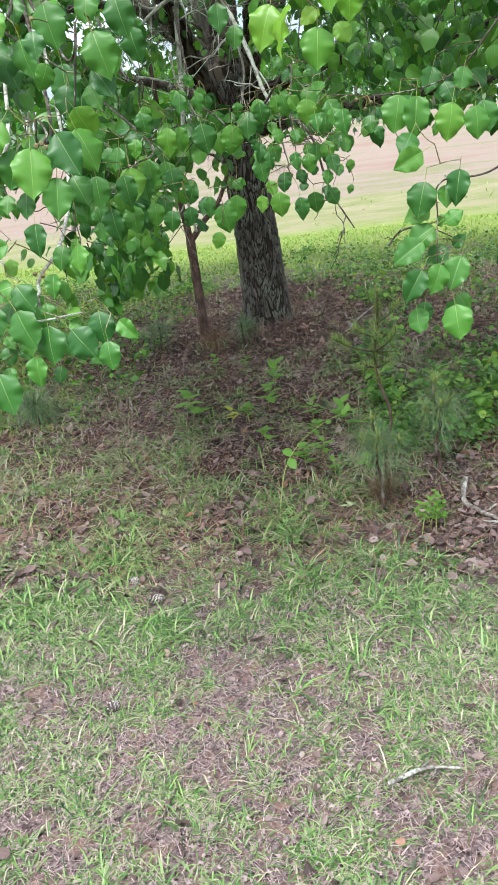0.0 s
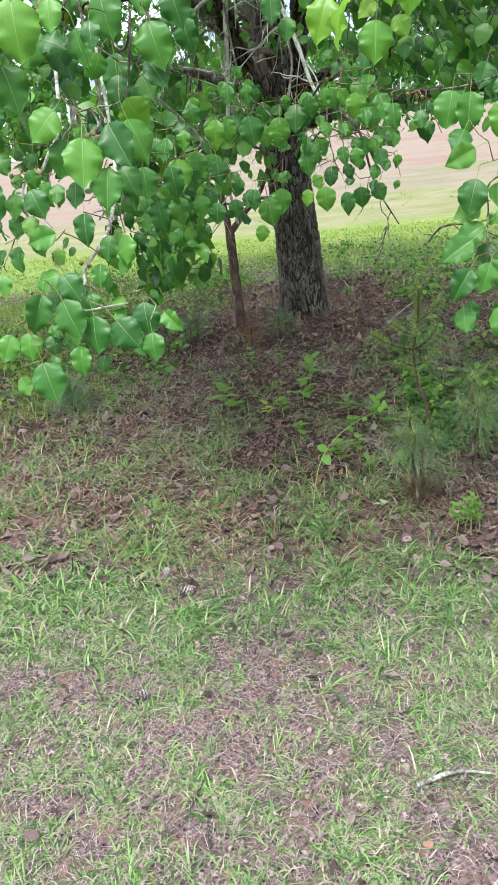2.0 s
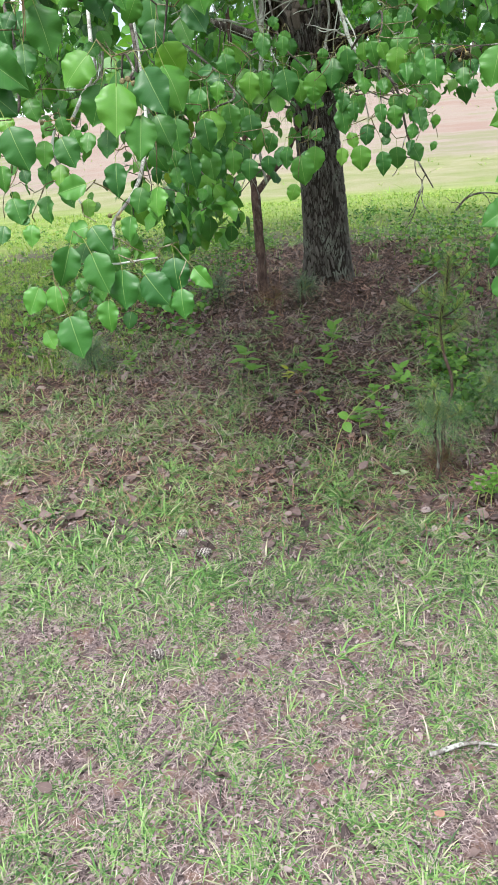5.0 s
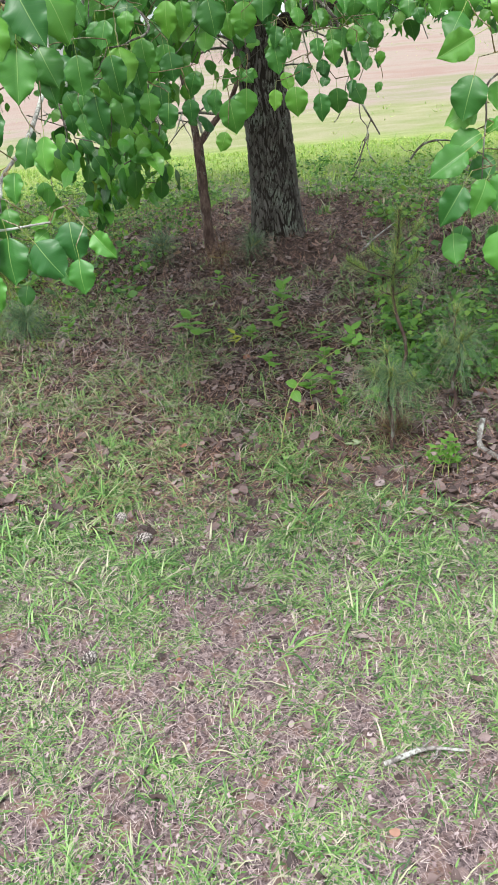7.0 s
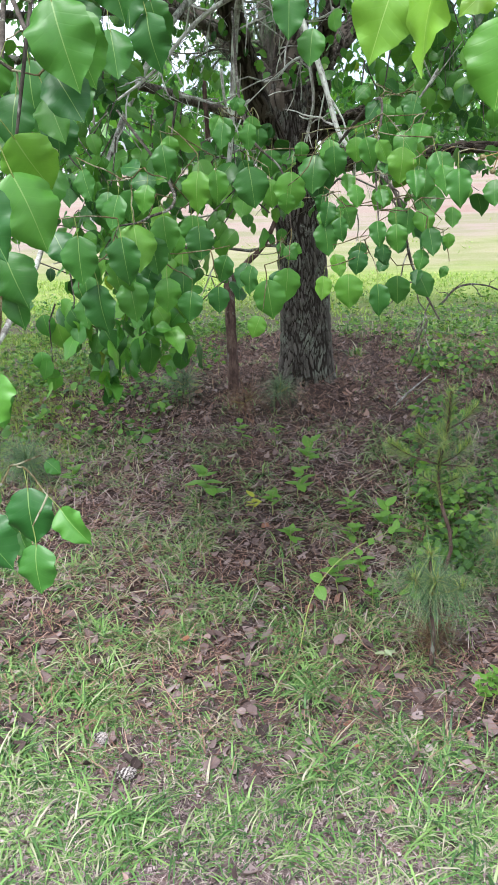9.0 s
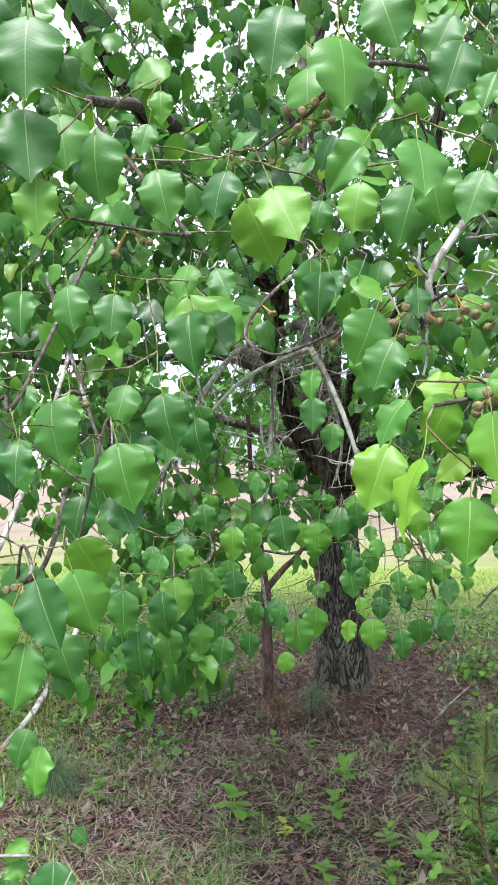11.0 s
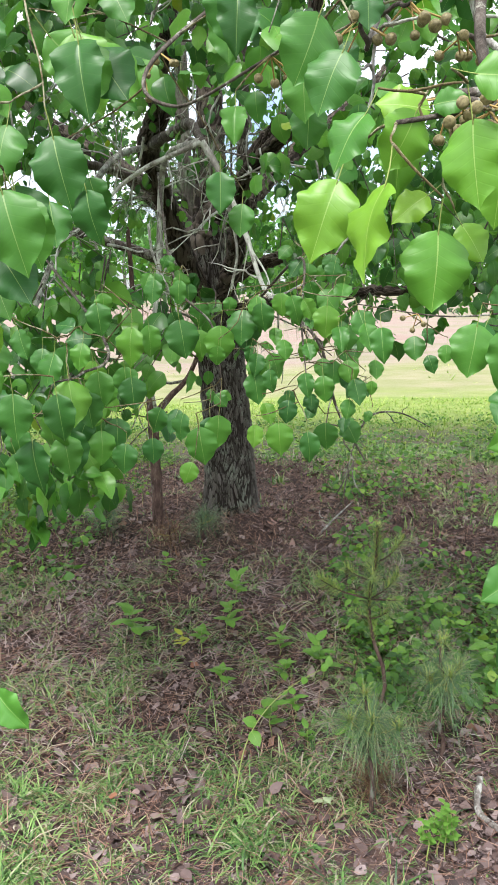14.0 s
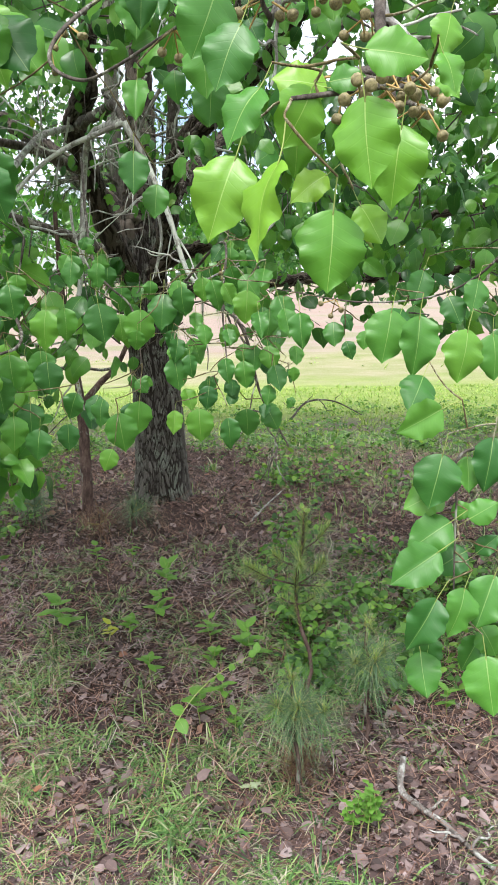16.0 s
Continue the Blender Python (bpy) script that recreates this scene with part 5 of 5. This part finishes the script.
def bristly_pine(at_, height, arms, label, lean=0.0):
    """A young pine with a leader and whorls of bristling shoots."""
    root, stem = pine_stem(at_, height, label, lean)
    k = int(0.60 * len(stem))
    v, f = bottle_brush(stem[k:], 0.007, 9, 0.066, 0.8)
    part("needles", mesh_of("needles", v, f, [M_NEEDLE]), root, "upright green needles along the leader", "stuff")
    v, f = bottle_brush(stem[-7:], 0.005, 9, 0.05, 1.3)
    part("new_growth", mesh_of("new_growth", v, f, [M_CANDLE]), root, "yellow-green needles of the new leader", "stuff")
    for a, s, rise, hgt in arms:
        b = stem[int(hgt * (len(stem) - 1))]
        c, d = math.cos(radians(a)), math.sin(radians(a))
        w = curve_points([b, b + np.array((c * s * 0.55, d * s * 0.55, rise * 0.4)), b + np.array((c * s, d * s, rise))], 9)
        v, f = tube(w, np.linspace(0.0032, 0.002, len(w)), 6, 0.2)
        shoot = part("side_shoot", mesh_of("side_shoot", v, f, [M_SAPBARK]), root, "thin brown side shoot")
        v, f = bottle_brush(w[3:], 0.007, 9, 0.058, 0.75)
        part("needles", mesh_of("needles", v, f, [M_NEEDLE]), shoot, "", "stuff")
        v, f = bottle_brush(w[4:], 0.0045, 12, 0.045, 0.9)
        part("new_growth", mesh_of("new_growth", v, f, [M_CANDLE]), shoot, "bristling yellow-green needles", "stuff")


def fountain_pine(at_, height, heads, label, length, per, lean=0.0, mat_=M_NEEDLE, low=0.55):
    """A seedling whose long needles spring from its heads and fall all round."""
    root, stem = pine_stem(at_, height, label, lean)
    tips = [stem[int(k * (len(stem) - 1))] for k in np.linspace(low, 1, 5)]
    for a, s, rise in heads:
        e = stem[-4] + np.array((math.cos(radians(a)) * s, math.sin(radians(a)) * s, rise))
        w = crooked(stem[-5], e, rng, 0.08, 4)
        v, f = tube(w, np.linspace(0.005, 0.0035, len(w)), 6)
        part("side_shoot", mesh_of("side_shoot", v, f, [M_TIP]), root, "yellowish new shoot")
        tips += [w[3], w[5], w[-1]]
    P = np.repeat(np.array(tips), per, 0)
    n = len(P)
    az = rng.uniform(0, 2 * math.pi, n)
    D = np.stack([np.cos(az), np.sin(az), rng.normal(0.5, 0.6, n)], 1)
    v, f = ribbons(P + rng.normal(0, 0.004, (n, 3)), D, length * rng.uniform(0.45, 1.25, n), np.full(n, 0.0017), rng.uniform(0.1, 0.85, n), 5)
    part("needles", mesh_of("needles", v, f, [mat_]), root, "long soft drooping needles", "stuff")
    if mat_ is M_NEEDLE and height > 0.3:
        heads_ = [tips[4], *tips[7::3]]
        v, f = needle_tufts(heads_, [(0, 0, 0.5)] * len(heads_), 60, 0.062, 0.1, 0.0017, 0.75)
        part("new_growth", mesh_of("new_growth", v, f, [M_CANDLE]), root, "yellow-green needles of the new shoots", "stuff")
        v, f = needle_tufts(heads_, [(0, 0, 0.8)] * len(heads_), 16, 0.026, 0.0, 0.0026, 0.5)
        part("tip_growth", mesh_of("tip_growth", v, f, [M_TIP]), root, "short yellow-brown bud scales at the shoot tips", "stuff")


fountain_pine((0.62, 2.98), 0.40, [(200, 0.06, 0.03), (345, 0.09, 0.0), (80, 0.07, 0.0), (275, 0.05, 0.04)], "small pine seedling with long drooping needles in leaf litter", 0.16, 58, -0.02)
bristly_pine((0.672, 3.2), 0.85, [(182, 0.165, 0.075, 0.76), (186, 0.085, 0.05, 0.79), (5, 0.095, 0.075, 0.76), (352, 0.095, -0.005, 0.76), (20, 0.10, 0.07, 0.86), (265, 0.06, 0.04, 0.78), (160, 0.05, 0.02, 0.63), (340, 0.06, 0.03, 0.62), (90, 0.08, 0.04, 0.77)],
             "young pine with a brown leader and whorls of yellow-tipped shoots")
fountain_pine((0.88, 3.18), 0.46, [(20, 0.06, 0.02), (200, 0.05, 0.0), (280, 0.05, 0.02)], "low pine seedling with drooping grey-green needles", 0.175, 50)
fountain_pine((-0.21, 5.04), 0.16, [(30, 0.05, 0.02), (200, 0.07, 0.0)], "withered brown pine seedling at the foot of the sapling", 0.22, 34, 0, M_DRYNEEDLE)
fountain_pine((-0.04, 5.17), 0.18, [(60, 0.05, 0.03), (340, 0.07, 0.02)], "small pine seedling in front of the trunk", 0.2, 40)
fountain_pine((0.64, 3.06), 0.08, [(40, 0.04, 0.02), (170, 0.05, 0.02)], "low tuft of browning pine needles in leaf litter", 0.14, 36, 0, M_DRYNEEDLE)
fountain_pine((-1.20, 4.26), 0.15, [(60, 0.05, 0.02), (190, 0.05, 0.02), (300, 0.05, 0.02)], "tuft of a pine seedling in thin grass", 0.24, 70)
fountain_pine((-0.62, 5.35), 0.16, [(60, 0.06, 0.02), (190, 0.07, 0.02)], "pine seedling in the deep shade beside the sapling", 0.24, 50)

pine = thing("pine_tree", (0.06, 6.55, float(ground_z(0.06, 6.55))), "slim grey-barked pine standing close behind the pear tree", "tree")
p = curve_points([(0.06, 6.55, float(ground_z(0.06, 6.55)) - 0.05), (0.0, 6.5, 1.3), (-0.14, 6.45, 2.3), (-0.17, 6.4, 3.3), (-0.1, 6.4, 6.5)], 40)
v, f = tube(p, np.linspace(0.085, 0.03, 40), 14, 0.25)
part("trunk", mesh_of("trunk", v, f, [M_PINEBARK]), pine, "grey scaly trunk")
for k in range(44):
    b = p[int(rng.integers(8, 24) if k < 26 else rng.integers(20, 38))]
    a = rng.uniform(0, 2 * math.pi)
    s = rng.uniform(0.25, 0.8) if k < 26 else rng.uniform(0.5, 1.5)
    e = b + np.array((math.cos(a) * s, math.sin(a) * s, rng.uniform(-0.25, 0.3)))
    w = crooked(b, e, rng, 0.12, 5)
    v, f = tube(w, np.linspace(0.012, 0.004, len(w)), 6)
    bough = part("bough", mesh_of("bough", v, f, [M_PINEBARK]), pine)
    tips = [w[j] for j in range(3, len(w))]
    v, f = needle_tufts(tips, [(math.cos(a) * 0.5, math.sin(a) * 0.5, 0)] * len(tips), 22, 0.15, 0.6, 0.0022, 0.6)
    part("needles", mesh_of("needles", v, f, [M_NEEDLE]), bough, "", "stuff")
w = crooked(p[8], (-1.109, 6.40, 1.214), rng, 0.06, 6)
v, f = tube(w, np.linspace(0.014, 0.005, len(w)), 6)
bough = part("bough", mesh_of("bough", v, f, [M_PINEBARK]), pine)
v, f = needle_tufts([w[-1], w[-2], w[-3], w[-4]], [(-0.1, 0, -0.3)] * 4, 150, 0.24, 0.6, 0.0045, 0.7)
part("needles", mesh_of("needles", v, f, [M_DARKNEEDLE]), bough, "", "stuff")

# thin sapling before the trunk
sap = thing("sapling", (-0.33, 5.48, float(ground_z(-0.33, 5.48))), "thin dark red-brown sapling forking beside the trunk", "sapling")
for nm, pts, r0, r1 in (("stem", [(-0.33, 5.48, float(ground_z(-0.33, 5.48)) - 0.05), (-0.335, 5.5, 0.7), (-0.34, 5.5, 0.99)], 0.036, 0.030),
                        ("fork", [(-0.34, 5.5, 0.97), (-0.38, 5.5, 1.3), (-0.42, 5.5, 1.6), (-0.44, 5.5, 2.1)], 0.026, 0.012),
                        ("fork", [(-0.34, 5.5, 0.97), (-0.24, 5.55, 1.09), (-0.12, 5.62, 1.22), (0.0, 5.7, 1.5)], 0.022, 0.012)):
    q = curve_points(pts, 24)
    v, f = tube(q, np.linspace(r0, r1, 24), 10, 0.2)
    part(nm, mesh_of(nm, v, f, [M_SAPBARK]), sap)


# a dry pair of needles caught in the leaves
caught = thing("pine_needle", (-0.200, 1.42, 1.686), "dry orange-brown pair of pine needles caught in a leafy twig", "pine needle")
for end in ((-0.219, 1.42, 1.560), (-0.214, 1.42, 1.568)):
    q = crooked((-0.200, 1.42, 1.686), end, rng, 0.02, 4)
    v, f = tube(q, np.linspace(0.0009, 0.0006, len(q)), 5)
    part("needle", mesh_of("needle", v, f, [M_DRYNEEDLE]), caught)


# ---- small plants ----
def weed(at_, size, leaves, mat_=M_WEED, label="small broad-leaved green seedling in leaf litter", rise=0.9, narrow=0.66, big=0.46):
    x, y = at_
    z = float(ground_z(x, y))
    root = thing("weed", (x, y, z), label, "weed", "weeds under the tree")
    top = np.array((x + rng.normal(0, 0.01), y - 0.01, z + size))
    stem = crooked((x, y, z - 0.01), top, rng, 0.1, 4)
    v, f = tube(stem, np.linspace(0.0025, 0.0012, len(stem)), 5)
    part("stem", mesh_of("stem", v, f, [M_PETIOLE]), root)
    for k in range(leaves):
        b = stem[int(len(stem) * (0.45 + 0.5 * k / leaves))]
        a = k * 2.4 + rng.uniform(0, 0.6)
        D = np.array([[math.cos(a), math.sin(a), rng.uniform(-0.1, rise)]])
        N = np.array([[-math.cos(a) * 0.4, -math.sin(a) * 0.4, 1.0]])
        vs, fs, uv = scatter([leaf_shape(1, 0.02, 0.2, 0.22, narrow)], b[None], D, N, np.array([size * big * rng.uniform(0.75, 1.25)]), rng)
        part("leaf", mesh_of("leaf", vs, fs, [mat_], uv), root)


for at_, size, leaves in (((-0.27, 4.03), 0.15, 8), ((0.16, 4.38), 0.14, 7), ((0.14, 4.11), 0.13, 7), ((0.03, 3.96), 0.10, 6), ((0.12, 3.66), 0.10, 6), ((0.36, 3.94), 0.10, 7), ((0.37, 3.74), 0.09, 6),
                          ((0.32, 3.39), 0.13, 6), ((0.41, 3.50), 0.09, 5), ((0.60, 3.33), 0.10, 6), ((0.45, 3.33), 0.07, 5), ((0.53, 3.76), 0.15, 7), ((1.21, 3.35), 0.09, 5), ((-0.20, 4.72), 0.10, 5),
                          ((-0.02, 4.78), 0.08, 5), ((1.18, 3.70), 0.14, 8), ((-0.95, 4.18), 0.13, 6)):
    weed(at_, size * 1.15, leaves + 2)
weed((-0.06, 3.95), 0.09, 7, leaf_mat("yellow_leaf", [(0.0, (0.30, 0.38, 0.04)), (1.0, (0.42, 0.44, 0.05))], (0.4, 0.4, 0.1), False), "small yellowing seedling in leaf litter")
weed((0.47, 3.02), 0.05, 3, M_PALELEAF, "pale grey-green leaves low over the litter", 0.4, 0.6, 0.75)
for k in range(5):
    weed((0.82 + float(rng.normal(0, 0.035)), 2.80 + float(rng.normal(0, 0.03))), 0.15, 16, M_WEED, "small bushy green weed beside a fallen stick", 0.7, 0.85, 0.15)


vine = thing("vine", (0.19, 3.02, float(ground_z(0.19, 3.02))), "thin pale green vine arching from the grass towards a young pine", "vine")
q = curve_points([(0.19, 3.02, float(ground_z(0.19, 3.02)) - 0.01), (0.23, 3.06, 0.20), (0.30, 3.13, 0.29), (0.40, 3.22, 0.335), (0.52, 3.30, 0.36)], 36)
v, f = tube(q, np.linspace(0.0022, 0.0013, 36), 6)
part("stem", mesh_of("stem", v, f, [M_PETIOLE]), vine)
for k, size, az, up in ((12, 0.055, -60, -0.5), (14, 0.048, 200, 0.5), (23, 0.032, -80, 0.4), (29, 0.032, 250, -0.2), (33, 0.034, -20, 0.9), (35, 0.036, 80, 1.6)):
    D = np.array([[math.cos(radians(az)), math.sin(radians(az)), up]])
    vs, fs, uv = scatter([leaf_shape(1, 0.02, 0.2, 0.15, 0.85)], q[k][None], D, np.array([[0.0, -1.0, 0.8]]), np.array([size]), rng)
    part("leaf", mesh_of("leaf", vs, fs, [M_WEED], uv), vine)


def ground_cover(n, area, keep, size, name, label, shapes, k=9):
    x, y = strewn(n, *area, keep)
    m = len(x)
    a = np.tile(np.arange(k) * 2.4, m) + np.repeat(rng.uniform(0, 6, m), k)
    h = np.repeat(rng.uniform(0.03, 0.20, m), k) * rng.uniform(0.2, 1.05, m * k)
    out = rng.uniform(0.01, 0.05, m * k)
    X, Y = np.repeat(x, k) + np.cos(a) * out, np.repeat(y, k) + np.sin(a) * out
    P = np.stack([X, Y, ground_z(X, Y) + h], 1)
    D = np.stack([np.cos(a), np.sin(a), rng.uniform(-0.6, 0.7, m * k)], 1)
    N = np.stack([-np.cos(a) * 0.3, -np.sin(a) * 0.3, np.ones(m * k)], 1) + rng.normal(0, 0.5, (m * k, 3))
    v, f, u = scatter(shapes, P, D, N, size * rng.uniform(0.45, 1.3, m * k), rng)
    sv, sf = ribbons(np.stack([x, y, ground_z(x, y)], 1), np.tile((0.0, 0.05, 1.0), (m, 1)), np.full(m, 0.11), np.full(m, 0.003), np.zeros(m), 2)
    return tagged(new(name, mesh_of(name, np.vstack([v, sv]), np.vstack([f, sf + len(v)]), [M_COVER], np.vstack([u, np.full((len(sv), 2), 0.3)]))), label, "ground cover", kind="stuff")


ground_cover(800, (0.75, 3.2, 4.0, 7.8), lambda x, y: np.clip(0.25 + 1.3 * patch(x, y, 1.4, 6.1), 0, 1), 0.042, "ground_cover", "leafy green weeds in the shade under the tree", PLAIN)
ground_cover(750, (-2.4, -0.45, 5.5, 8.4), lambda x, y: np.clip(0.45 + 0.9 * patch(x, y, 1.1, 8.1), 0, 1), 0.042, "ground_cover", "low green weeds behind the tree", TINY)
ground_cover(150, (-1.9, -0.62, 4.3, 5.7), lambda x, y: np.clip(0.45 + 1.2 * patch(x, y, 1.9, 4.4), 0, 1), 0.042, "ground_cover", "bluish-green weeds in the shade beside the sapling", PLAIN)
ground_cover(420, (0.66, 1.7, 3.45, 4.7), lambda x, y: np.clip(0.55 + 1.1 * patch(x, y, 2.6, 2.1), 0, 1), 0.038, "ground_cover", "dense bushy green weeds behind the young pines", PLAIN)
ground_cover(700, (0.35, 3.6, 6.6, 9.4), lambda x, y: np.clip(0.3 + 1.2 * patch(x, y, 1.5, 9.3), 0, 1), 0.045, "ground_cover", "low green weeds between the tree and the meadow", TINY)
ground_cover(1900, (-5, 6, 7.4, 11.5), lambda x, y: np.clip(0.25 + 1.1 * patch(x, y, 1.0, 3.1), 0, 1), 0.05, "ground_cover", "clover and low weeds at the edge of the meadow", TINY)


# ---- things on the ground ----
def pine_cone(at_, turn, size=0.058):
    x, y = at_
    z = float(ground_z(x, y))
    root = thing("pine_cone", (x, y, z), "open grey-brown pine cone lying in the grass", "pine cone", "pine cones")
    ax = np.array((math.cos(radians(turn)), math.sin(radians(turn)), 0.12))
    ax /= np.linalg.norm(ax)
    c0 = np.array((x, y, z + 0.017)) - ax * size * 0.5
    u = np.cross(ax, (0, 0, 1.0))
    u /= np.linalg.norm(u)
    w = np.cross(ax, u)
    core = [c0 + ax * size * s for s in np.linspace(0, 1, 6)]
    v, f = tube(core, [0.006, 0.011, 0.012, 0.010, 0.007, 0.002], 8)
    part("core", mesh_of("core", v, f, [M_CONE]), root)
    plate = mesh_of("scale", [(0, -0.004, 0), (0, 0.004, 0), (0.7, -0.012, 0.002), (0.7, 0.012, 0.002), (1.0, -0.008, 0.006), (1.0, 0.008, 0.006), (0.8, 0, 0.012), (0.7, 0, -0.003)],
                    [(0, 2, 6), (0, 6, 1), (1, 6, 3), (2, 4, 6), (4, 5, 6), (5, 3, 6), (0, 1, 7), (0, 7, 2), (1, 3, 7), (2, 7, 4), (4, 7, 5), (5, 7, 3)], [M_CONE, M_CONETIP], None, [0, 0, 0, 1, 1, 1, 0, 0, 0, 0, 1, 0], flat=True)
    for k in range(54):
        s = (k + 1) / 56
        a = k * 2.39996
        r = 0.022 * math.sin(math.pi * min(1, s * 0.8 + 0.18))
        d = (math.cos(a) * u + math.sin(a) * w) + ax * (0.35 + 0.7 * s)
        d /= np.linalg.norm(d)
        y_ = np.cross(ax, d)
        y_ /= np.linalg.norm(y_)
        R = np.stack([d * r, y_, np.cross(d, y_)], 1)
        sc = part("scale", plate, root)
        sc.matrix_basis = Matrix.Translation(c0 + ax * size * s) @ Matrix(R.tolist()).to_4x4()


pine_cone((-0.247, 2.43), 15, 0.05)
pine_cone((-0.355, 2.565), -20, 0.042)
pine_cone((-0.275, 1.822), 60, 0.042)


def stick(pts, r0, label, forks=(), bark=M_TWIG):
    pts = [(x, y, float(ground_z(x, y)) + h) for x, y, h in pts]
    root = thing("stick", pts[0], label, "stick", "fallen sticks")
    q = curve_points(pts, 30)
    v, f = tube(q, np.linspace(r0, r0 * 0.5, 30), 8, 0.3, r0 * 300)
    part("stem", mesh_of("stem", v, f, [bark]), root)
    for k, dx, dy, dz in forks:
        w = crooked(q[k], q[k] + np.array((dx, dy, dz)), rng, 0.15, 4)
        v, f = tube(w, np.linspace(r0 * 0.45, 0.0015, len(w)), 5)
        part("side_twig", mesh_of("side_twig", v, f, [bark]), root)


stick([(0.955, 2.99, 0.12), (0.94, 2.95, 0.035), (0.985, 2.86, 0.03), (1.03, 2.79, 0.03), (1.085, 2.66, 0.025), (1.15, 2.5, 0.03)], 0.0115, "grey lichen-covered fallen branch on leaf litter", ((12, 0.1, 0.05, 0.02), (18, -0.05, -0.10, 0.03), (20, -0.09, 0.0, 0.03), (22, 0.10, 0.07, 0.02)), M_STICK)
stick([(0.46, 1.47, 0.02), (0.55, 1.50, 0.028), (0.63, 1.50, 0.02)], 0.006, "short grey stick lying in the short grass", ((12, 0.03, 0.03, 0.0), (20, -0.02, -0.03, 0.0)), M_STICK)
stick([(0.64, 5.2, 0.02), (0.76, 5.45, 0.05), (0.90, 5.79, 0.06)], 0.008, "bare forked twig on dark litter", ((10, -0.1, 0.1, 0.06), (14, 0.1, -0.15, 0.03)), M_STICK)
stick([(-0.08, 1.36, 0.006), (-0.05, 1.5, 0.01), (-0.02, 1.6, 0.006)], 0.003, "thin dry twig in the short grass")
stick([(1.36, 9.2, 0.06), (1.55, 9.25, 0.26), (1.85, 9.3, 0.27), (2.15, 9.2, 0.12)], 0.013, "dark fallen bough arching over the grass", ((8, 0.1, -0.05, 0.12), (14, 0.2, 0.0, -0.18), (20, 0.08, 0.05, 0.1), (5, -0.16, 0.05, 0.08)))

# ---- far off ----
def far_trees():
    """A broken line of woods along the far side of the field, each tree a trunk and a crown of leaf clumps."""
    V, Fc, at_ = [], [], 0
    blades_P, blades_D, blades_S = [], [], []
    trunks = []
    for k in range(90):
        x = -95 + 190 * (k + rng.random()) / 90
        y = rng.uniform(78, 105)
        z = float(ground_z(x, y))
        h = rng.uniform(7, 14)
        trunks.append(tube([(x, y, z - 0.5), (x, y, z + h * 0.5), (x, y, z + h * 0.85)], [0.25, 0.16, 0.05], 5))
        for _ in range(64):
            a, r = rng.uniform(0, 6.28), rng.uniform(0.2, 1) ** 0.5
            hh = rng.uniform(0.15, 1.0)
            R = h * 0.33 * math.sin(math.pi * min(1, hh * 0.9 + 0.12)) ** 0.7
            blades_P.append((x + math.cos(a) * r * R, y + math.sin(a) * r * R, z + h * hh))
            blades_D.append(rng.normal(0, 1, 3))
            blades_S.append(rng.uniform(0.9, 2.1))
    n = len(blades_P)
    v, f, u = scatter(PLAIN, np.array(blades_P), np.array(blades_D), rng.normal(0, 1, (n, 3)), np.array(blades_S), rng)
    ob = new("woods", mesh_of("woods", v, f, [M_FOLIAGE], u))
    tagged(ob, "distant line of green trees beyond the field", "woods", kind="stuff")
    v, f = join(trunks)
    tagged(new("wood_trunks", mesh_of("wood_trunks", v, f, [M_PINEBARK])), "trunks of the distant trees", "woods", kind="stuff")


far_trees()
